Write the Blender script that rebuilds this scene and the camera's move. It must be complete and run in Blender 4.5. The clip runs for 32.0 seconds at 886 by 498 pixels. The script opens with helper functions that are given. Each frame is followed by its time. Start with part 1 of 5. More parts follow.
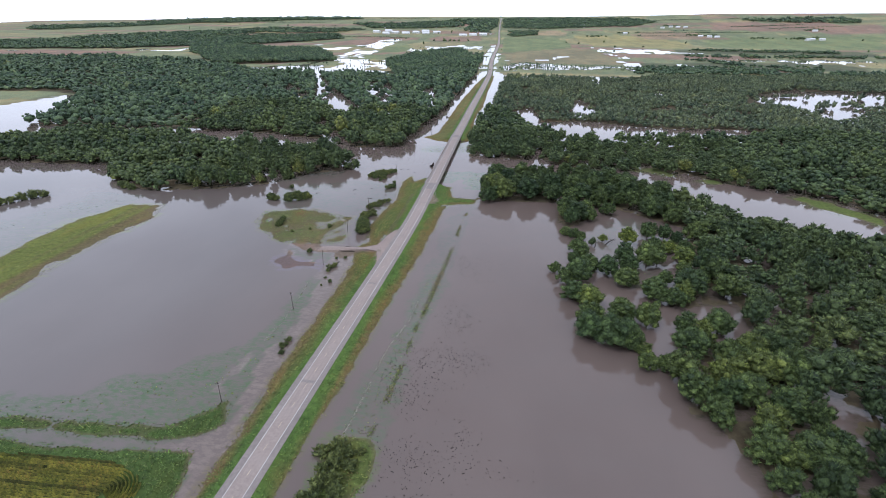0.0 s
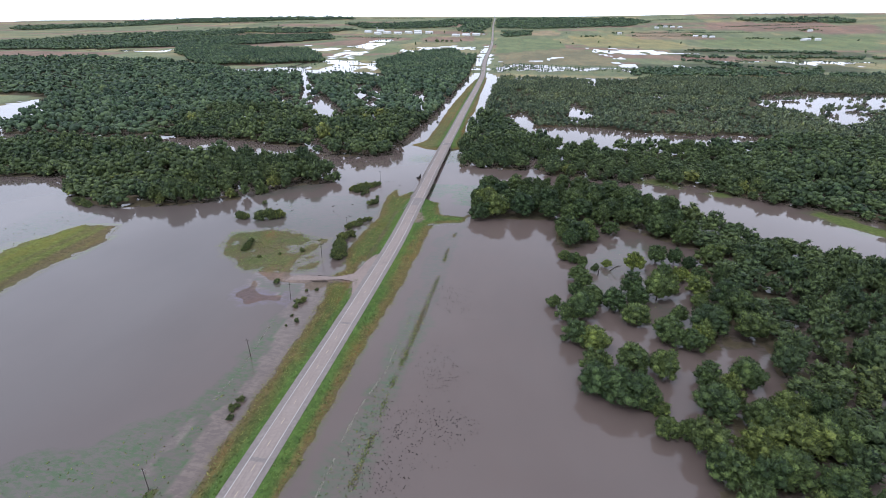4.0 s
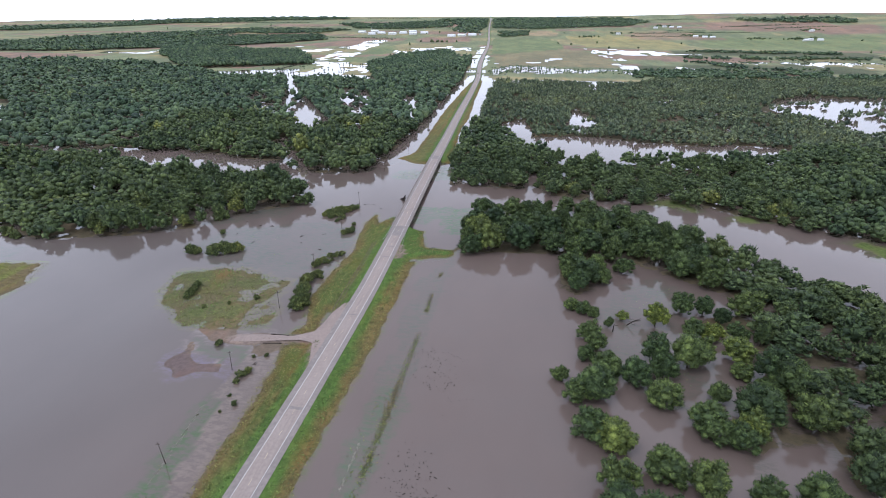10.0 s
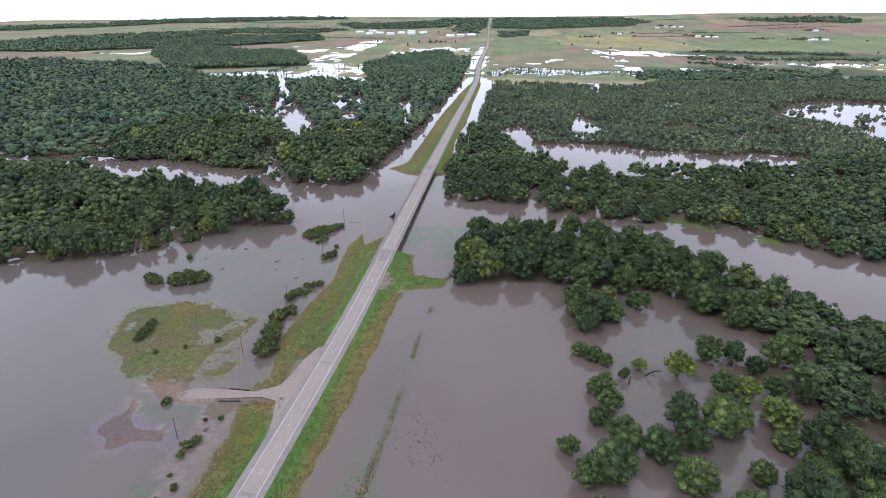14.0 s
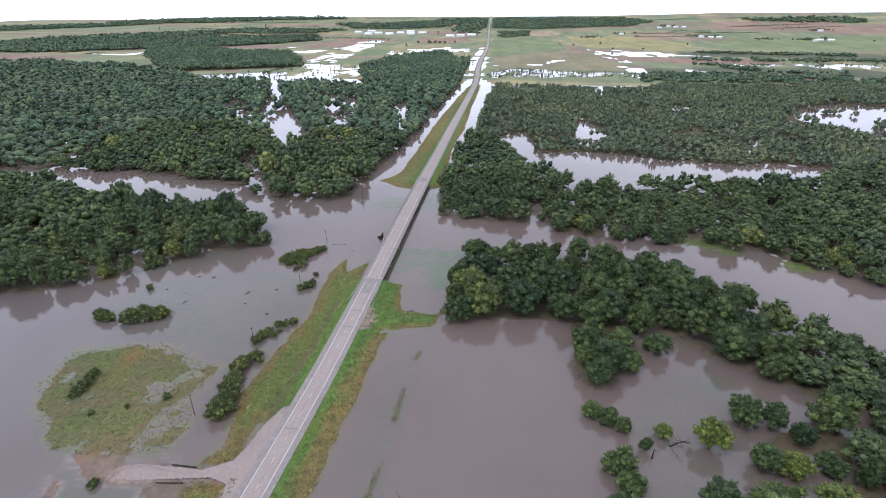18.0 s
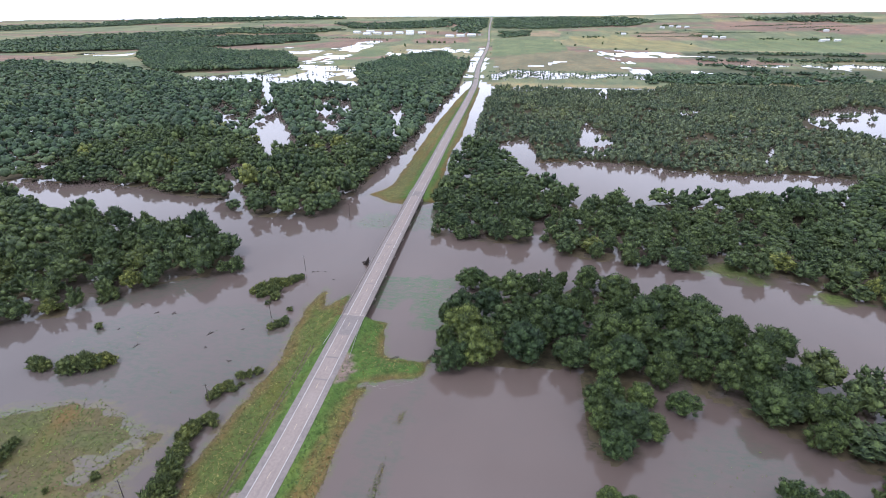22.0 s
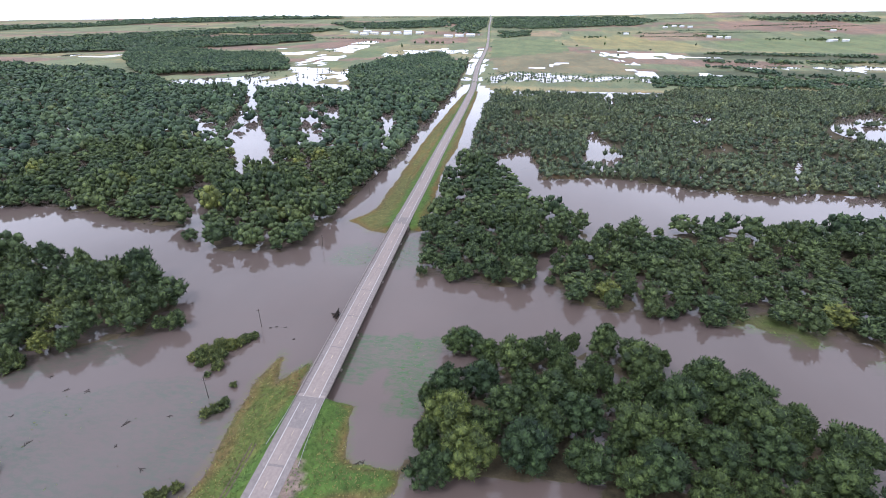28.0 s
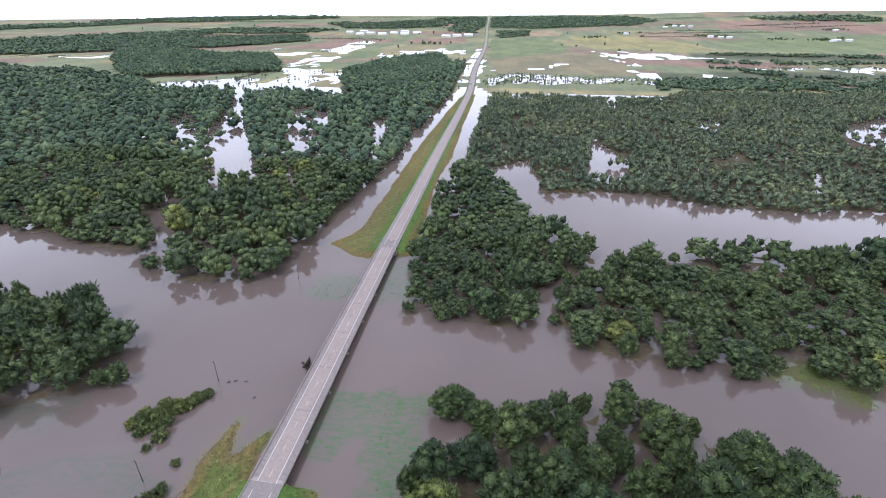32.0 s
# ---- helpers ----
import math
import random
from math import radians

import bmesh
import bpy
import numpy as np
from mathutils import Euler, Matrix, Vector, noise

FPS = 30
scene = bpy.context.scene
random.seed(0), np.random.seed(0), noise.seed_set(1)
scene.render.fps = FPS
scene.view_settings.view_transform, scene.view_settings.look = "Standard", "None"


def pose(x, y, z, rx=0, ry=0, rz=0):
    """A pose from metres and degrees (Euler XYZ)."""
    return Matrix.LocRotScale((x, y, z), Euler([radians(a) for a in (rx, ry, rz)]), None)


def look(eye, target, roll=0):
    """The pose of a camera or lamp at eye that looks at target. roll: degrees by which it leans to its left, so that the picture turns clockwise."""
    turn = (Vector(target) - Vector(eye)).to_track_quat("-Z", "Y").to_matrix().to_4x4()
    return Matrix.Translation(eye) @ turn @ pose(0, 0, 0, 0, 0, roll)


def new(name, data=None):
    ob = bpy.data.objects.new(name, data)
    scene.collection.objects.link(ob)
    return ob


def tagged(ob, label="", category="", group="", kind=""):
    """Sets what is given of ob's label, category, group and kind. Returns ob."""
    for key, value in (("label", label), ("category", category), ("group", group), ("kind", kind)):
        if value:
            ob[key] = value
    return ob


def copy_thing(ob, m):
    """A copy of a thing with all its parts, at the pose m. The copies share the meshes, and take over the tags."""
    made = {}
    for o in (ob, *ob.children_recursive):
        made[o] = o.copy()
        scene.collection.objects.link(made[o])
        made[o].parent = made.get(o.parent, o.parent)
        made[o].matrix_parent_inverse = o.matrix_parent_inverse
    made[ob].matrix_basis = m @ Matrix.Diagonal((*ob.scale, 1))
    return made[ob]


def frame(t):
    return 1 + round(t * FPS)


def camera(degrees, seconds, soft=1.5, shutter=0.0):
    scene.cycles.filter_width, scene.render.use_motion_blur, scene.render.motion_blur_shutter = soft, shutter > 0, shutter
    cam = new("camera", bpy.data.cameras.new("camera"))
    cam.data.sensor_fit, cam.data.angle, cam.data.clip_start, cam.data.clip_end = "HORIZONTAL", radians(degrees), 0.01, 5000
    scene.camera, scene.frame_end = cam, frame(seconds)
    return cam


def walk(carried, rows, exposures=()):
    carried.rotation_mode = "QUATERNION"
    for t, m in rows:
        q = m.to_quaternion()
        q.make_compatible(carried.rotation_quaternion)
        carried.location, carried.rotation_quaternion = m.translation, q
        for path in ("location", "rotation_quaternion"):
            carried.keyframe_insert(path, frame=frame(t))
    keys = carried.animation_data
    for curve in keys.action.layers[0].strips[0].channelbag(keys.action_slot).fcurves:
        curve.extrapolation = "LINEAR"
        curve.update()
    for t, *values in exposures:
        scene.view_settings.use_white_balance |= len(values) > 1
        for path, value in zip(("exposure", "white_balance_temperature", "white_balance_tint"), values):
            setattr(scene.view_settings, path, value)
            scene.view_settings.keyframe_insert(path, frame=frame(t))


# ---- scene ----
import collections

# Metres. The highway runs along +y near x = 0; the flood level is z = 0.

# ---- camera ----
cam = camera(82.75, 32.0, soft=0.7)
ROWS = [  # seconds, x, y, z, yaw, pitch, roll
    (0, 95.56, 3.31, 161.80, 9.743, -25.684, 0.396),
    (0.5, 95.41, 9.11, 161.71, 9.506, -25.683, 0.394),
    (1, 95.25, 14.89, 161.62, 9.434, -25.683, 0.392),
    (2, 94.95, 26.41, 161.46, 9.302, -25.681, 0.389),
    (4, 94.36, 49.25, 161.15, 9.089, -25.680, 0.381),
    (6, 93.78, 71.86, 160.87, 8.935, -25.681, 0.374),
    (8, 93.21, 94.27, 160.62, 8.833, -25.683, 0.367),
    (10, 92.64, 116.51, 160.40, 8.775, -25.687, 0.360),
    (12, 92.08, 138.60, 160.20, 8.753, -25.693, 0.353),
    (14, 91.51, 160.59, 160.02, 8.759, -25.700, 0.346),
    (16, 90.94, 182.49, 159.88, 8.784, -25.709, 0.338),
    (18, 90.35, 204.34, 159.76, 8.821, -25.720, 0.331),
    (20, 89.74, 226.16, 159.67, 8.863, -25.733, 0.324),
    (22, 89.11, 247.99, 159.61, 8.899, -25.747, 0.317),
    (24, 88.45, 269.85, 159.57, 8.924, -25.763, 0.310),
    (26, 87.76, 291.77, 159.56, 8.929, -25.780, 0.303),
    (28, 87.04, 313.79, 159.58, 8.906, -25.800, 0.296),
    (30, 86.28, 335.92, 159.62, 8.846, -25.821, 0.288),
    (32, 85.47, 358.21, 159.69, 8.743, -25.844, 0.281),
]


def aim(x, y, z, yaw, pitch, roll):
    a, b = radians(yaw), radians(pitch)
    ahead = Vector((-math.sin(a) * math.cos(b), math.cos(a) * math.cos(b), math.sin(b)))
    return look((x, y, z), Vector((x, y, z)) + ahead * 100, roll)


walk(cam, [(r[0], aim(*r[1:])) for r in ROWS], exposures=[(0, -0.1, 5620, 14), (12, 0.05, 5620, 15), (32, 0.26, 5560, 18)])

# ---- sky and light: bright overcast ----
world = bpy.data.worlds.new("overcast_sky")
scene.world = world
world.use_nodes = True
wn = world.node_tree
wn.nodes.clear()
w_out = wn.nodes.new("ShaderNodeOutputWorld")
w_bg = wn.nodes.new("ShaderNodeBackground")
w_sky = wn.nodes.new("ShaderNodeTexSky")
w_sky.sky_type, w_sky.sun_disc = "NISHITA", False
w_sky.sun_elevation, w_sky.sun_rotation = radians(48), radians(150)
w_sky.air_density, w_sky.dust_density = 1.0, 3.0
w_geo = wn.nodes.new("ShaderNodeTexCoord")
w_map = wn.nodes.new("ShaderNodeMapping")
w_map.inputs["Scale"].default_value = (1.0, 1.0, 3.5)
w_noise = wn.nodes.new("ShaderNodeTexNoise")
w_noise.inputs["Scale"].default_value = 2.6
w_noise.inputs["Detail"].default_value = 6
w_noise.inputs["Roughness"].default_value = 0.55
w_ramp = wn.nodes.new("ShaderNodeValToRGB")
w_ramp.color_ramp.elements[0].position, w_ramp.color_ramp.elements[0].color = 0.30, (7.7, 7.9, 8.2, 1)
w_ramp.color_ramp.elements[1].position, w_ramp.color_ramp.elements[1].color = 0.66, (11.5, 11.6, 11.8, 1)
w_mix = wn.nodes.new("ShaderNodeMix")
w_mix.data_type = "RGBA"
w_mix.inputs["Factor"].default_value = 0.9
wn.links.new(w_geo.outputs["Generated"], w_map.inputs["Vector"])
wn.links.new(w_map.outputs["Vector"], w_noise.inputs["Vector"])
wn.links.new(w_noise.outputs["Fac"], w_ramp.inputs["Fac"])
w_sep = wn.nodes.new("ShaderNodeSeparateXYZ")
w_low = wn.nodes.new("ShaderNodeMapRange")
w_low.interpolation_type = "SMOOTHSTEP"
for key, value in (("From Min", 0.05), ("From Max", 0.55), ("To Min", 1.75), ("To Max", 1.0)):
    w_low.inputs[key].default_value = value
w_glow = wn.nodes.new("ShaderNodeVectorMath")
w_glow.operation = "SCALE"
wn.links.new(w_geo.outputs["Generated"], w_sep.inputs["Vector"])
wn.links.new(w_sep.outputs["Z"], w_low.inputs["Value"])
wn.links.new(w_ramp.outputs["Color"], w_glow.inputs[0])
wn.links.new(w_low.outputs["Result"], w_glow.inputs["Scale"])
wn.links.new(w_sky.outputs["Color"], w_mix.inputs["A"])
wn.links.new(w_glow.outputs["Vector"], w_mix.inputs["B"])
wn.links.new(w_mix.outputs["Result"], w_bg.inputs["Color"])
w_bg.inputs["Strength"].default_value = 0.11
wn.links.new(w_bg.outputs["Background"], w_out.inputs["Surface"])

sun_data = bpy.data.lights.new("sun", "SUN")
sun_data.energy, sun_data.angle, sun_data.color = 1.5, radians(18), (1.0, 0.97, 0.93)
sun = new("sun", sun_data)
sun.matrix_basis = look((0, 0, 300), (40, 50, 200))

# ---- materials ----


def material(name, base, rough=0.8, spec=0.3):
    m = bpy.data.materials.new(name)
    m.use_nodes = True
    b = m.node_tree.nodes["Principled BSDF"]
    b.inputs["Base Color"].default_value = (*base, 1)
    b.inputs["Roughness"].default_value = rough
    b.inputs["Specular IOR Level"].default_value = spec
    return m, m.node_tree, b


def add(tree, kind, **values):
    n = tree.nodes.new(kind)
    for k, v in values.items():
        n.inputs[k].default_value = v
    return n


def noise_tex(tree, scale, detail=4, rough=0.6, stretch=None, coord="Object"):
    c = add(tree, "ShaderNodeTexCoord")
    n = add(tree, "ShaderNodeTexNoise", Scale=scale, Detail=detail, Roughness=rough)
    if stretch:
        mp = add(tree, "ShaderNodeMapping")
        mp.inputs["Scale"].default_value = stretch
        tree.links.new(c.outputs[coord], mp.inputs["Vector"])
        tree.links.new(mp.outputs["Vector"], n.inputs["Vector"])
    else:
        tree.links.new(c.outputs[coord], n.inputs["Vector"])
    return n


def blend(tree, fac, a, b, mode="MIX"):
    """A colour mix; a and b are sockets or colours, fac a socket or number."""
    n = tree.nodes.new("ShaderNodeMix")
    n.data_type, n.blend_type = "RGBA", mode
    for key, v in (("Factor", fac), ("A", a), ("B", b)):
        if isinstance(v, bpy.types.NodeSocket):
            tree.links.new(v, n.inputs[key])
        elif key == "Factor":
            n.inputs[key].default_value = v
        else:
            n.inputs[key].default_value = (*v, 1)
    return n.outputs["Result"]


def ramp(tree, sock, lo, hi, a=0.0, b=1.0):
    n = tree.nodes.new("ShaderNodeMapRange")
    n.inputs["From Min"].default_value, n.inputs["From Max"].default_value = lo, hi
    n.inputs["To Min"].default_value, n.inputs["To Max"].default_value = a, b
    tree.links.new(sock, n.inputs["Value"])
    return n.outputs["Result"]


def relief(tree, b, sock, strength, distance=0.1):
    n = add(tree, "ShaderNodeBump", Strength=strength, Distance=distance)
    tree.links.new(sock, n.inputs["Height"])
    tree.links.new(n.outputs["Normal"], b.inputs["Normal"])


def plain(name, base, rough=0.7, spec=0.3, metal=0.0, scale=3.0, amount=0.35):
    """A surface with grain at two scales."""
    m, t, b = material(name, base, rough, spec)
    b.inputs["Metallic"].default_value = metal
    fine, coarse = noise_tex(t, scale), noise_tex(t, scale / 9, 3)
    dark = tuple(c * (1 - amount) for c in base)
    light = tuple(min(1, c * (1 + amount)) for c in base)
    col = blend(t, ramp(t, fine.outputs["Fac"], 0.3, 0.7), dark, light)
    col = blend(t, ramp(t, coarse.outputs["Fac"], 0.4, 0.7, 0, 0.5), col, tuple(c * 0.75 for c in base))
    t.links.new(col, b.inputs["Base Color"])
    relief(t, b, fine.outputs["Fac"], 0.3, 0.03)
    return m


# muddy flood water
M_WATER, t, b = material("flood_water", (0.155, 0.128, 0.12), 0.09, 0.5)
b.inputs["IOR"].default_value = 1.52

n1 = noise_tex(t, 0.006, 5, 0.55, (1.0, 0.45, 1.0))
n2 = noise_tex(t, 0.05, 5, 0.6)
silt = blend(t, ramp(t, n1.outputs["Fac"], 0.35, 0.68), (0.114, 0.086, 0.075), (0.146, 0.110, 0.095))
silt = blend(t, ramp(t, n2.outputs["Fac"], 0.45, 0.75, 0, 0.35), silt, (0.120, 0.097, 0.086))
# brown silt in river and east; grey sky sheen painted into the western water
where = add(t, "ShaderNodeNewGeometry")
axes = add(t, "ShaderNodeSeparateXYZ")
t.links.new(where.outputs["Position"], axes.inputs["Vector"])
clear = blend(t, ramp(t, n1.outputs["Fac"], 0.35, 0.68), (0.108, 0.096, 0.091), (0.134, 0.116, 0.109))
still = add(t, "ShaderNodeMath")
still.operation = "MULTIPLY"
t.links.new(ramp(t, axes.outputs["X"], -120, -10, 0.8, 0.0), still.inputs[0])
t.links.new(ramp(t, axes.outputs["Y"], 330, 520, 1.0, 0.1), still.inputs[1])
silt = blend(t, still.outputs[0], silt, clear)
bed = add(t, "ShaderNodeAttribute")
bed.attribute_name = "bed"
weed = noise_tex(t, 0.42, 6, 0.72, (0.5, 1.1, 1.0))
weed2 = noise_tex(t, 0.09, 4, 0.6)
patchy = add(t, "ShaderNodeMath")
patchy.operation = "MULTIPLY"
t.links.new(ramp(t, weed.outputs["Fac"], 0.44, 0.57, 0.22, 1.0), patchy.inputs[0])
t.links.new(ramp(t, weed2.outputs["Fac"], 0.38, 0.58, 0.5, 1.0), patchy.inputs[1])
through_water = add(t, "ShaderNodeMath")
through_water.operation = "MULTIPLY"
t.links.new(bed.outputs["Alpha"], through_water.inputs[0])
t.links.new(patchy.outputs[0], through_water.inputs[1])
dim = blend(t, 1.0, bed.outputs["Color"], (0.92, 0.98, 1.0), "MULTIPLY")
silt = blend(t, through_water.outputs[0], silt, dim)
t.links.new(silt, b.inputs["Base Color"])
rip = noise_tex(t, 0.5, 4, 0.6, (1.0, 1.6, 1.0))
relief(t, b, rip.outputs["Fac"], 0.05, 0.1)
calm = noise_tex(t, 0.012, 3, 0.5)
t.links.new(ramp(t, calm.outputs["Fac"], 0.35, 0.7, 0.02, 0.10), b.inputs["Roughness"])

# land: cover colour from the plan, mottled, muddy along the waterline
M_GROUND, t, b = material("land", (0.1, 0.12, 0.05), 0.95, 0.15)
cover = add(t, "ShaderNodeAttribute")
cover.attribute_name = "cover"
g1 = noise_tex(t, 0.35, 6, 0.7)
g2 = noise_tex(t, 0.045, 5, 0.6, (1.0, 0.5, 1.0))
g3 = noise_tex(t, 1.7, 3, 0.7)
col = blend(t, ramp(t, g1.outputs["Fac"], 0.32, 0.7), (0.6, 0.6, 0.64), (1.4, 1.36, 1.28))
col = blend(t, 1.0, cover.outputs["Color"], col, "MULTIPLY")
col2 = blend(t, 1.0, cover.outputs["Color"], (1.35, 1.0, 0.85), "MULTIPLY")
col = blend(t, ramp(t, g2.outputs["Fac"], 0.52, 0.68, 0, 0.75), col, col2)
col = blend(t, ramp(t, g3.outputs["Fac"], 0.55, 0.8, 0, 0.3), col, (0.035, 0.04, 0.018))
g4 = noise_tex(t, 0.011, 6, 0.65, (1.0, 0.35, 1.0))
col = blend(t, ramp(t, g4.outputs["Fac"], 0.42, 0.62), blend(t, 1.0, col, (0.78, 0.8, 0.8), "MULTIPLY"), blend(t, 1.0, col, (1.1, 1.06, 1.0), "MULTIPLY"))
pos = add(t, "ShaderNodeNewGeometry")
sep = add(t, "ShaderNodeSeparateXYZ")
t.links.new(pos.outputs["Position"], sep.inputs["Vector"])
col = blend(t, ramp(t, sep.outputs["Z"], 0.02, 0.22, 0.55, 0.0), col, (0.12, 0.095, 0.06))
t.links.new(col, b.inputs["Base Color"])
relief(t, b, g1.outputs["Fac"], 0.8, 0.5)

# worn asphalt with patches and tar seams
M_ROAD, t, b = material("asphalt", (0.3, 0.28, 0.27), 0.85, 0.25)
a1 = noise_tex(t, 0.9, 6, 0.65)
a2 = noise_tex(t, 0.25, 3, 0.5, (3.5, 0.12, 1.0))
a3 = noise_tex(t, 0.03, 4, 0.6, (1.0, 2.0, 1.0))
col = blend(t, ramp(t, a1.outputs["Fac"], 0.3, 0.7), (0.245, 0.200, 0.178), (0.320, 0.264, 0.236))
col = blend(t, ramp(t, a2.outputs["Fac"], 0.5, 0.7, 0, 0.45), col, (0.198, 0.168, 0.154))
col = blend(t, ramp(t, a3.outputs["Fac"], 0.5, 0.7, 0, 0.35), col, (0.325, 0.276, 0.252))
t.links.new(col, b.inputs["Base Color"])
relief(t, b, a1.outputs["Fac"], 0.2, 0.02)

M_SHOULDER = plain("chip_seal_shoulder", (0.235, 0.203, 0.188), 0.9, 0.2, 0, 0.8, 0.22)
M_CONCRETE = plain("weathered_concrete", (0.305, 0.262, 0.238), 0.85, 0.25, 0, 0.7, 0.2)
M_CONCRETE_DARK = plain("dark_concrete", (0.16, 0.15, 0.14), 0.9, 0.2, 0, 0.8, 0.3)
M_PATCH = plain("fresh_asphalt_patch", (0.225, 0.195, 0.182), 0.85, 0.25, 0, 1.2, 0.2)
M_WHITE = plain("white_road_paint", (0.62, 0.60, 0.58), 0.7, 0.3, 0, 2.5, 0.18)
M_YELLOW = plain("faded_yellow_road_paint", (0.60, 0.50, 0.34), 0.7, 0.3, 0, 2.5, 0.2)
M_STEEL = plain("galvanised_steel", (0.42, 0.42, 0.42), 0.45, 0.5, 0.7, 2.0, 0.2)
M_POLE = plain("weathered_pole_wood", (0.085, 0.07, 0.06), 0.9, 0.2, 0, 2.0, 0.35)
M_BARK = plain("grey_brown_bark", (0.075, 0.06, 0.048), 0.95, 0.15, 0, 1.5, 0.4)
M_DRIFT = plain("wet_driftwood", (0.045, 0.036, 0.03), 0.9, 0.2, 0, 2.0, 0.4)
M_GRAVEL = plain("pale_wet_gravel", (0.27, 0.215, 0.19), 0.9, 0.2, 0, 1.0, 0.12)


def leafage(name, dark, light, warm, attribute="", vary=1.0):
    """Leaves: tint from tree to tree, and from clump to clump. Noise also paints in highlights and shaded gaps."""
    m, t, b = material(name, dark, 0.65, 0.25)
    if attribute:
        at = add(t, "ShaderNodeAttribute")
        at.attribute_name = attribute
        tree_value = at.outputs["Fac"]
    else:
        tree_value = add(t, "ShaderNodeObjectInfo").outputs["Random"]
    leaf = add(t, "ShaderNodeNewGeometry").outputs["Random Per Island"]
    col = blend(t, tree_value, dark, light)
    col = blend(t, ramp(t, tree_value, 0.88, 0.98), col, warm)
    hi = blend(t, 1.0, col, (1 + 0.7 * vary, 1 + 0.6 * vary, 1 + 0.3 * vary), "MULTIPLY")
    lo = blend(t, 1.0, col, (1 - 0.5 * vary, 1 - 0.45 * vary, 1 - 0.4 * vary), "MULTIPLY")
    col = blend(t, leaf, lo, hi)
    grain = noise_tex(t, 1.1, 5, 0.75)
    col = blend(t, ramp(t, grain.outputs["Fac"], 0.36, 0.64), blend(t, 1.0, col, (0.52, 0.55, 0.6), "MULTIPLY"), blend(t, 1.0, col, (1.34, 1.28, 1.15), "MULTIPLY"))
    clump = noise_tex(t, 0.33, 3, 0.6)
    col = blend(t, ramp(t, clump.outputs["Fac"], 0.36, 0.64), blend(t, 1.0, col, (0.62, 0.64, 0.7), "MULTIPLY"), blend(t, 1.0, col, (1.28, 1.26, 1.16), "MULTIPLY"))
    t.links.new(col, b.inputs["Base Color"])
    relief(t, b, grain.outputs["Fac"], 0.9, 0.7)
    return m


M_LEAF = leafage("tree_leaves", (0.052, 0.086, 0.038), (0.108, 0.148, 0.052), (0.140, 0.178, 0.046))
# darker copy of tree_leaves; shade inside the wood is put into its colour
M_LEAF_SHADED = leafage("shaded_wood_leaves", (0.034, 0.060, 0.029), (0.076, 0.108, 0.040), (0.105, 0.135, 0.042))
M_LEAF_WOOD = leafage("woodland_leaves", (0.039, 0.067, 0.036), (0.091, 0.125, 0.053), (0.140, 0.162, 0.050), "tint")
# far trees: distance haze is put into the leaf colour as blue
M_LEAF_HAZED = leafage("hazed_leaves", (0.040, 0.074, 0.050), (0.088, 0.130, 0.074), (0.120, 0.150, 0.072), "tint")
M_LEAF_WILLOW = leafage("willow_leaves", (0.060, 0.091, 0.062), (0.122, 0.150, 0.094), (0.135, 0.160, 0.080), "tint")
M_BUSH = leafage("bush_leaves", (0.080, 0.110, 0.046), (0.135, 0.160, 0.060), (0.165, 0.185, 0.052))
M_CORN = leafage("corn_leaves", (0.115, 0.132, 0.03), (0.18, 0.168, 0.042), (0.19, 0.15, 0.045), "tint")

M_TUFT = leafage("grass_blades", (0.115, 0.18, 0.048), (0.19, 0.175, 0.066), (0.23, 0.165, 0.075), "tint", 0.35)
M_RANK = leafage("rank_grass_blades", (0.105, 0.175, 0.048), (0.16, 0.165, 0.06), (0.17, 0.14, 0.06), "tint", 0.35)
# girders coloured near black: the shade under the deck edge is painted in
M_GIRDER = plain("shade_dark_steel", (0.05, 0.042, 0.038), 0.8, 0.3, 0.3, 1.0, 0.3)
M_STRAW = plain("washed_up_straw", (0.29, 0.265, 0.215), 0.9, 0.2, 0, 1.5, 0.3)
M_MUD = plain("wet_mud", (0.11, 0.085, 0.06), 0.8, 0.3, 0, 1.0, 0.3)

# ---- plan: outlines of land, woods, clearings and flooded ground ----
grass_west_near = [(-14, 40), (-14, 112), (-15, 152), (-17, 182), (-17, 225), (-17, 259), (-19, 295), (-22, 317), (-6, 320), (-6, 306), (-3, 228), (-4, 40)]
grass_west_mid = [(-23, 327), (-19, 336), (-28, 369), (-26, 396), (-22, 437), (-29, 480), (-25, 506), (-18, 485), (-8, 502), (-6, 478), (-4, 367), (-3, 356), (-8, 352), (-12, 353), (-10, 333), (-14, 328)]
grass_east = [(13, 40), (13, 117), (14, 147), (17, 176), (18, 217), (19, 250), (22, 290), (25, 365), (26, 424), (14, 415), (10, 264), (8, 40)]
spit_east = [(12, 432), (12, 441), (11, 461), (10, 476), (22, 476), (24, 464), (28, 448), (33, 445), (50, 446), (52, 437), (47, 433), (28, 427), (22, 424), (14, 420)]
island_west = [(-122, 356), (-127, 380), (-110, 388), (-88, 394), (-67, 385), (-50, 381), (-50, 362), (-42, 346), (-40, 332), (-66, 326), (-85, 325), (-102, 337)]
strip_west = [(-263, 235), (-268, 264), (-273, 326), (-254, 374), (-224, 376), (-213, 350), (-221, 287), (-215, 217), (-215, 196)]
corn = [(-102, 116), (-82, 120), (-51, 120), (-40, 116), (-31, 109), (-86, 82), (-130, 96)]
corn_verge = [(-110, 123), (-86, 123), (-28, 130), (-23, 110), (-19, 96), (-119, 89), (-155, 114)]
ditch_bank = [(-147, 130), (-122, 133), (-88, 136), (-45, 141), (-34, 152), (-30, 159), (-25, 148), (-28, 142), (-39, 135), (-77, 131), (-116, 129), (-142, 126)]
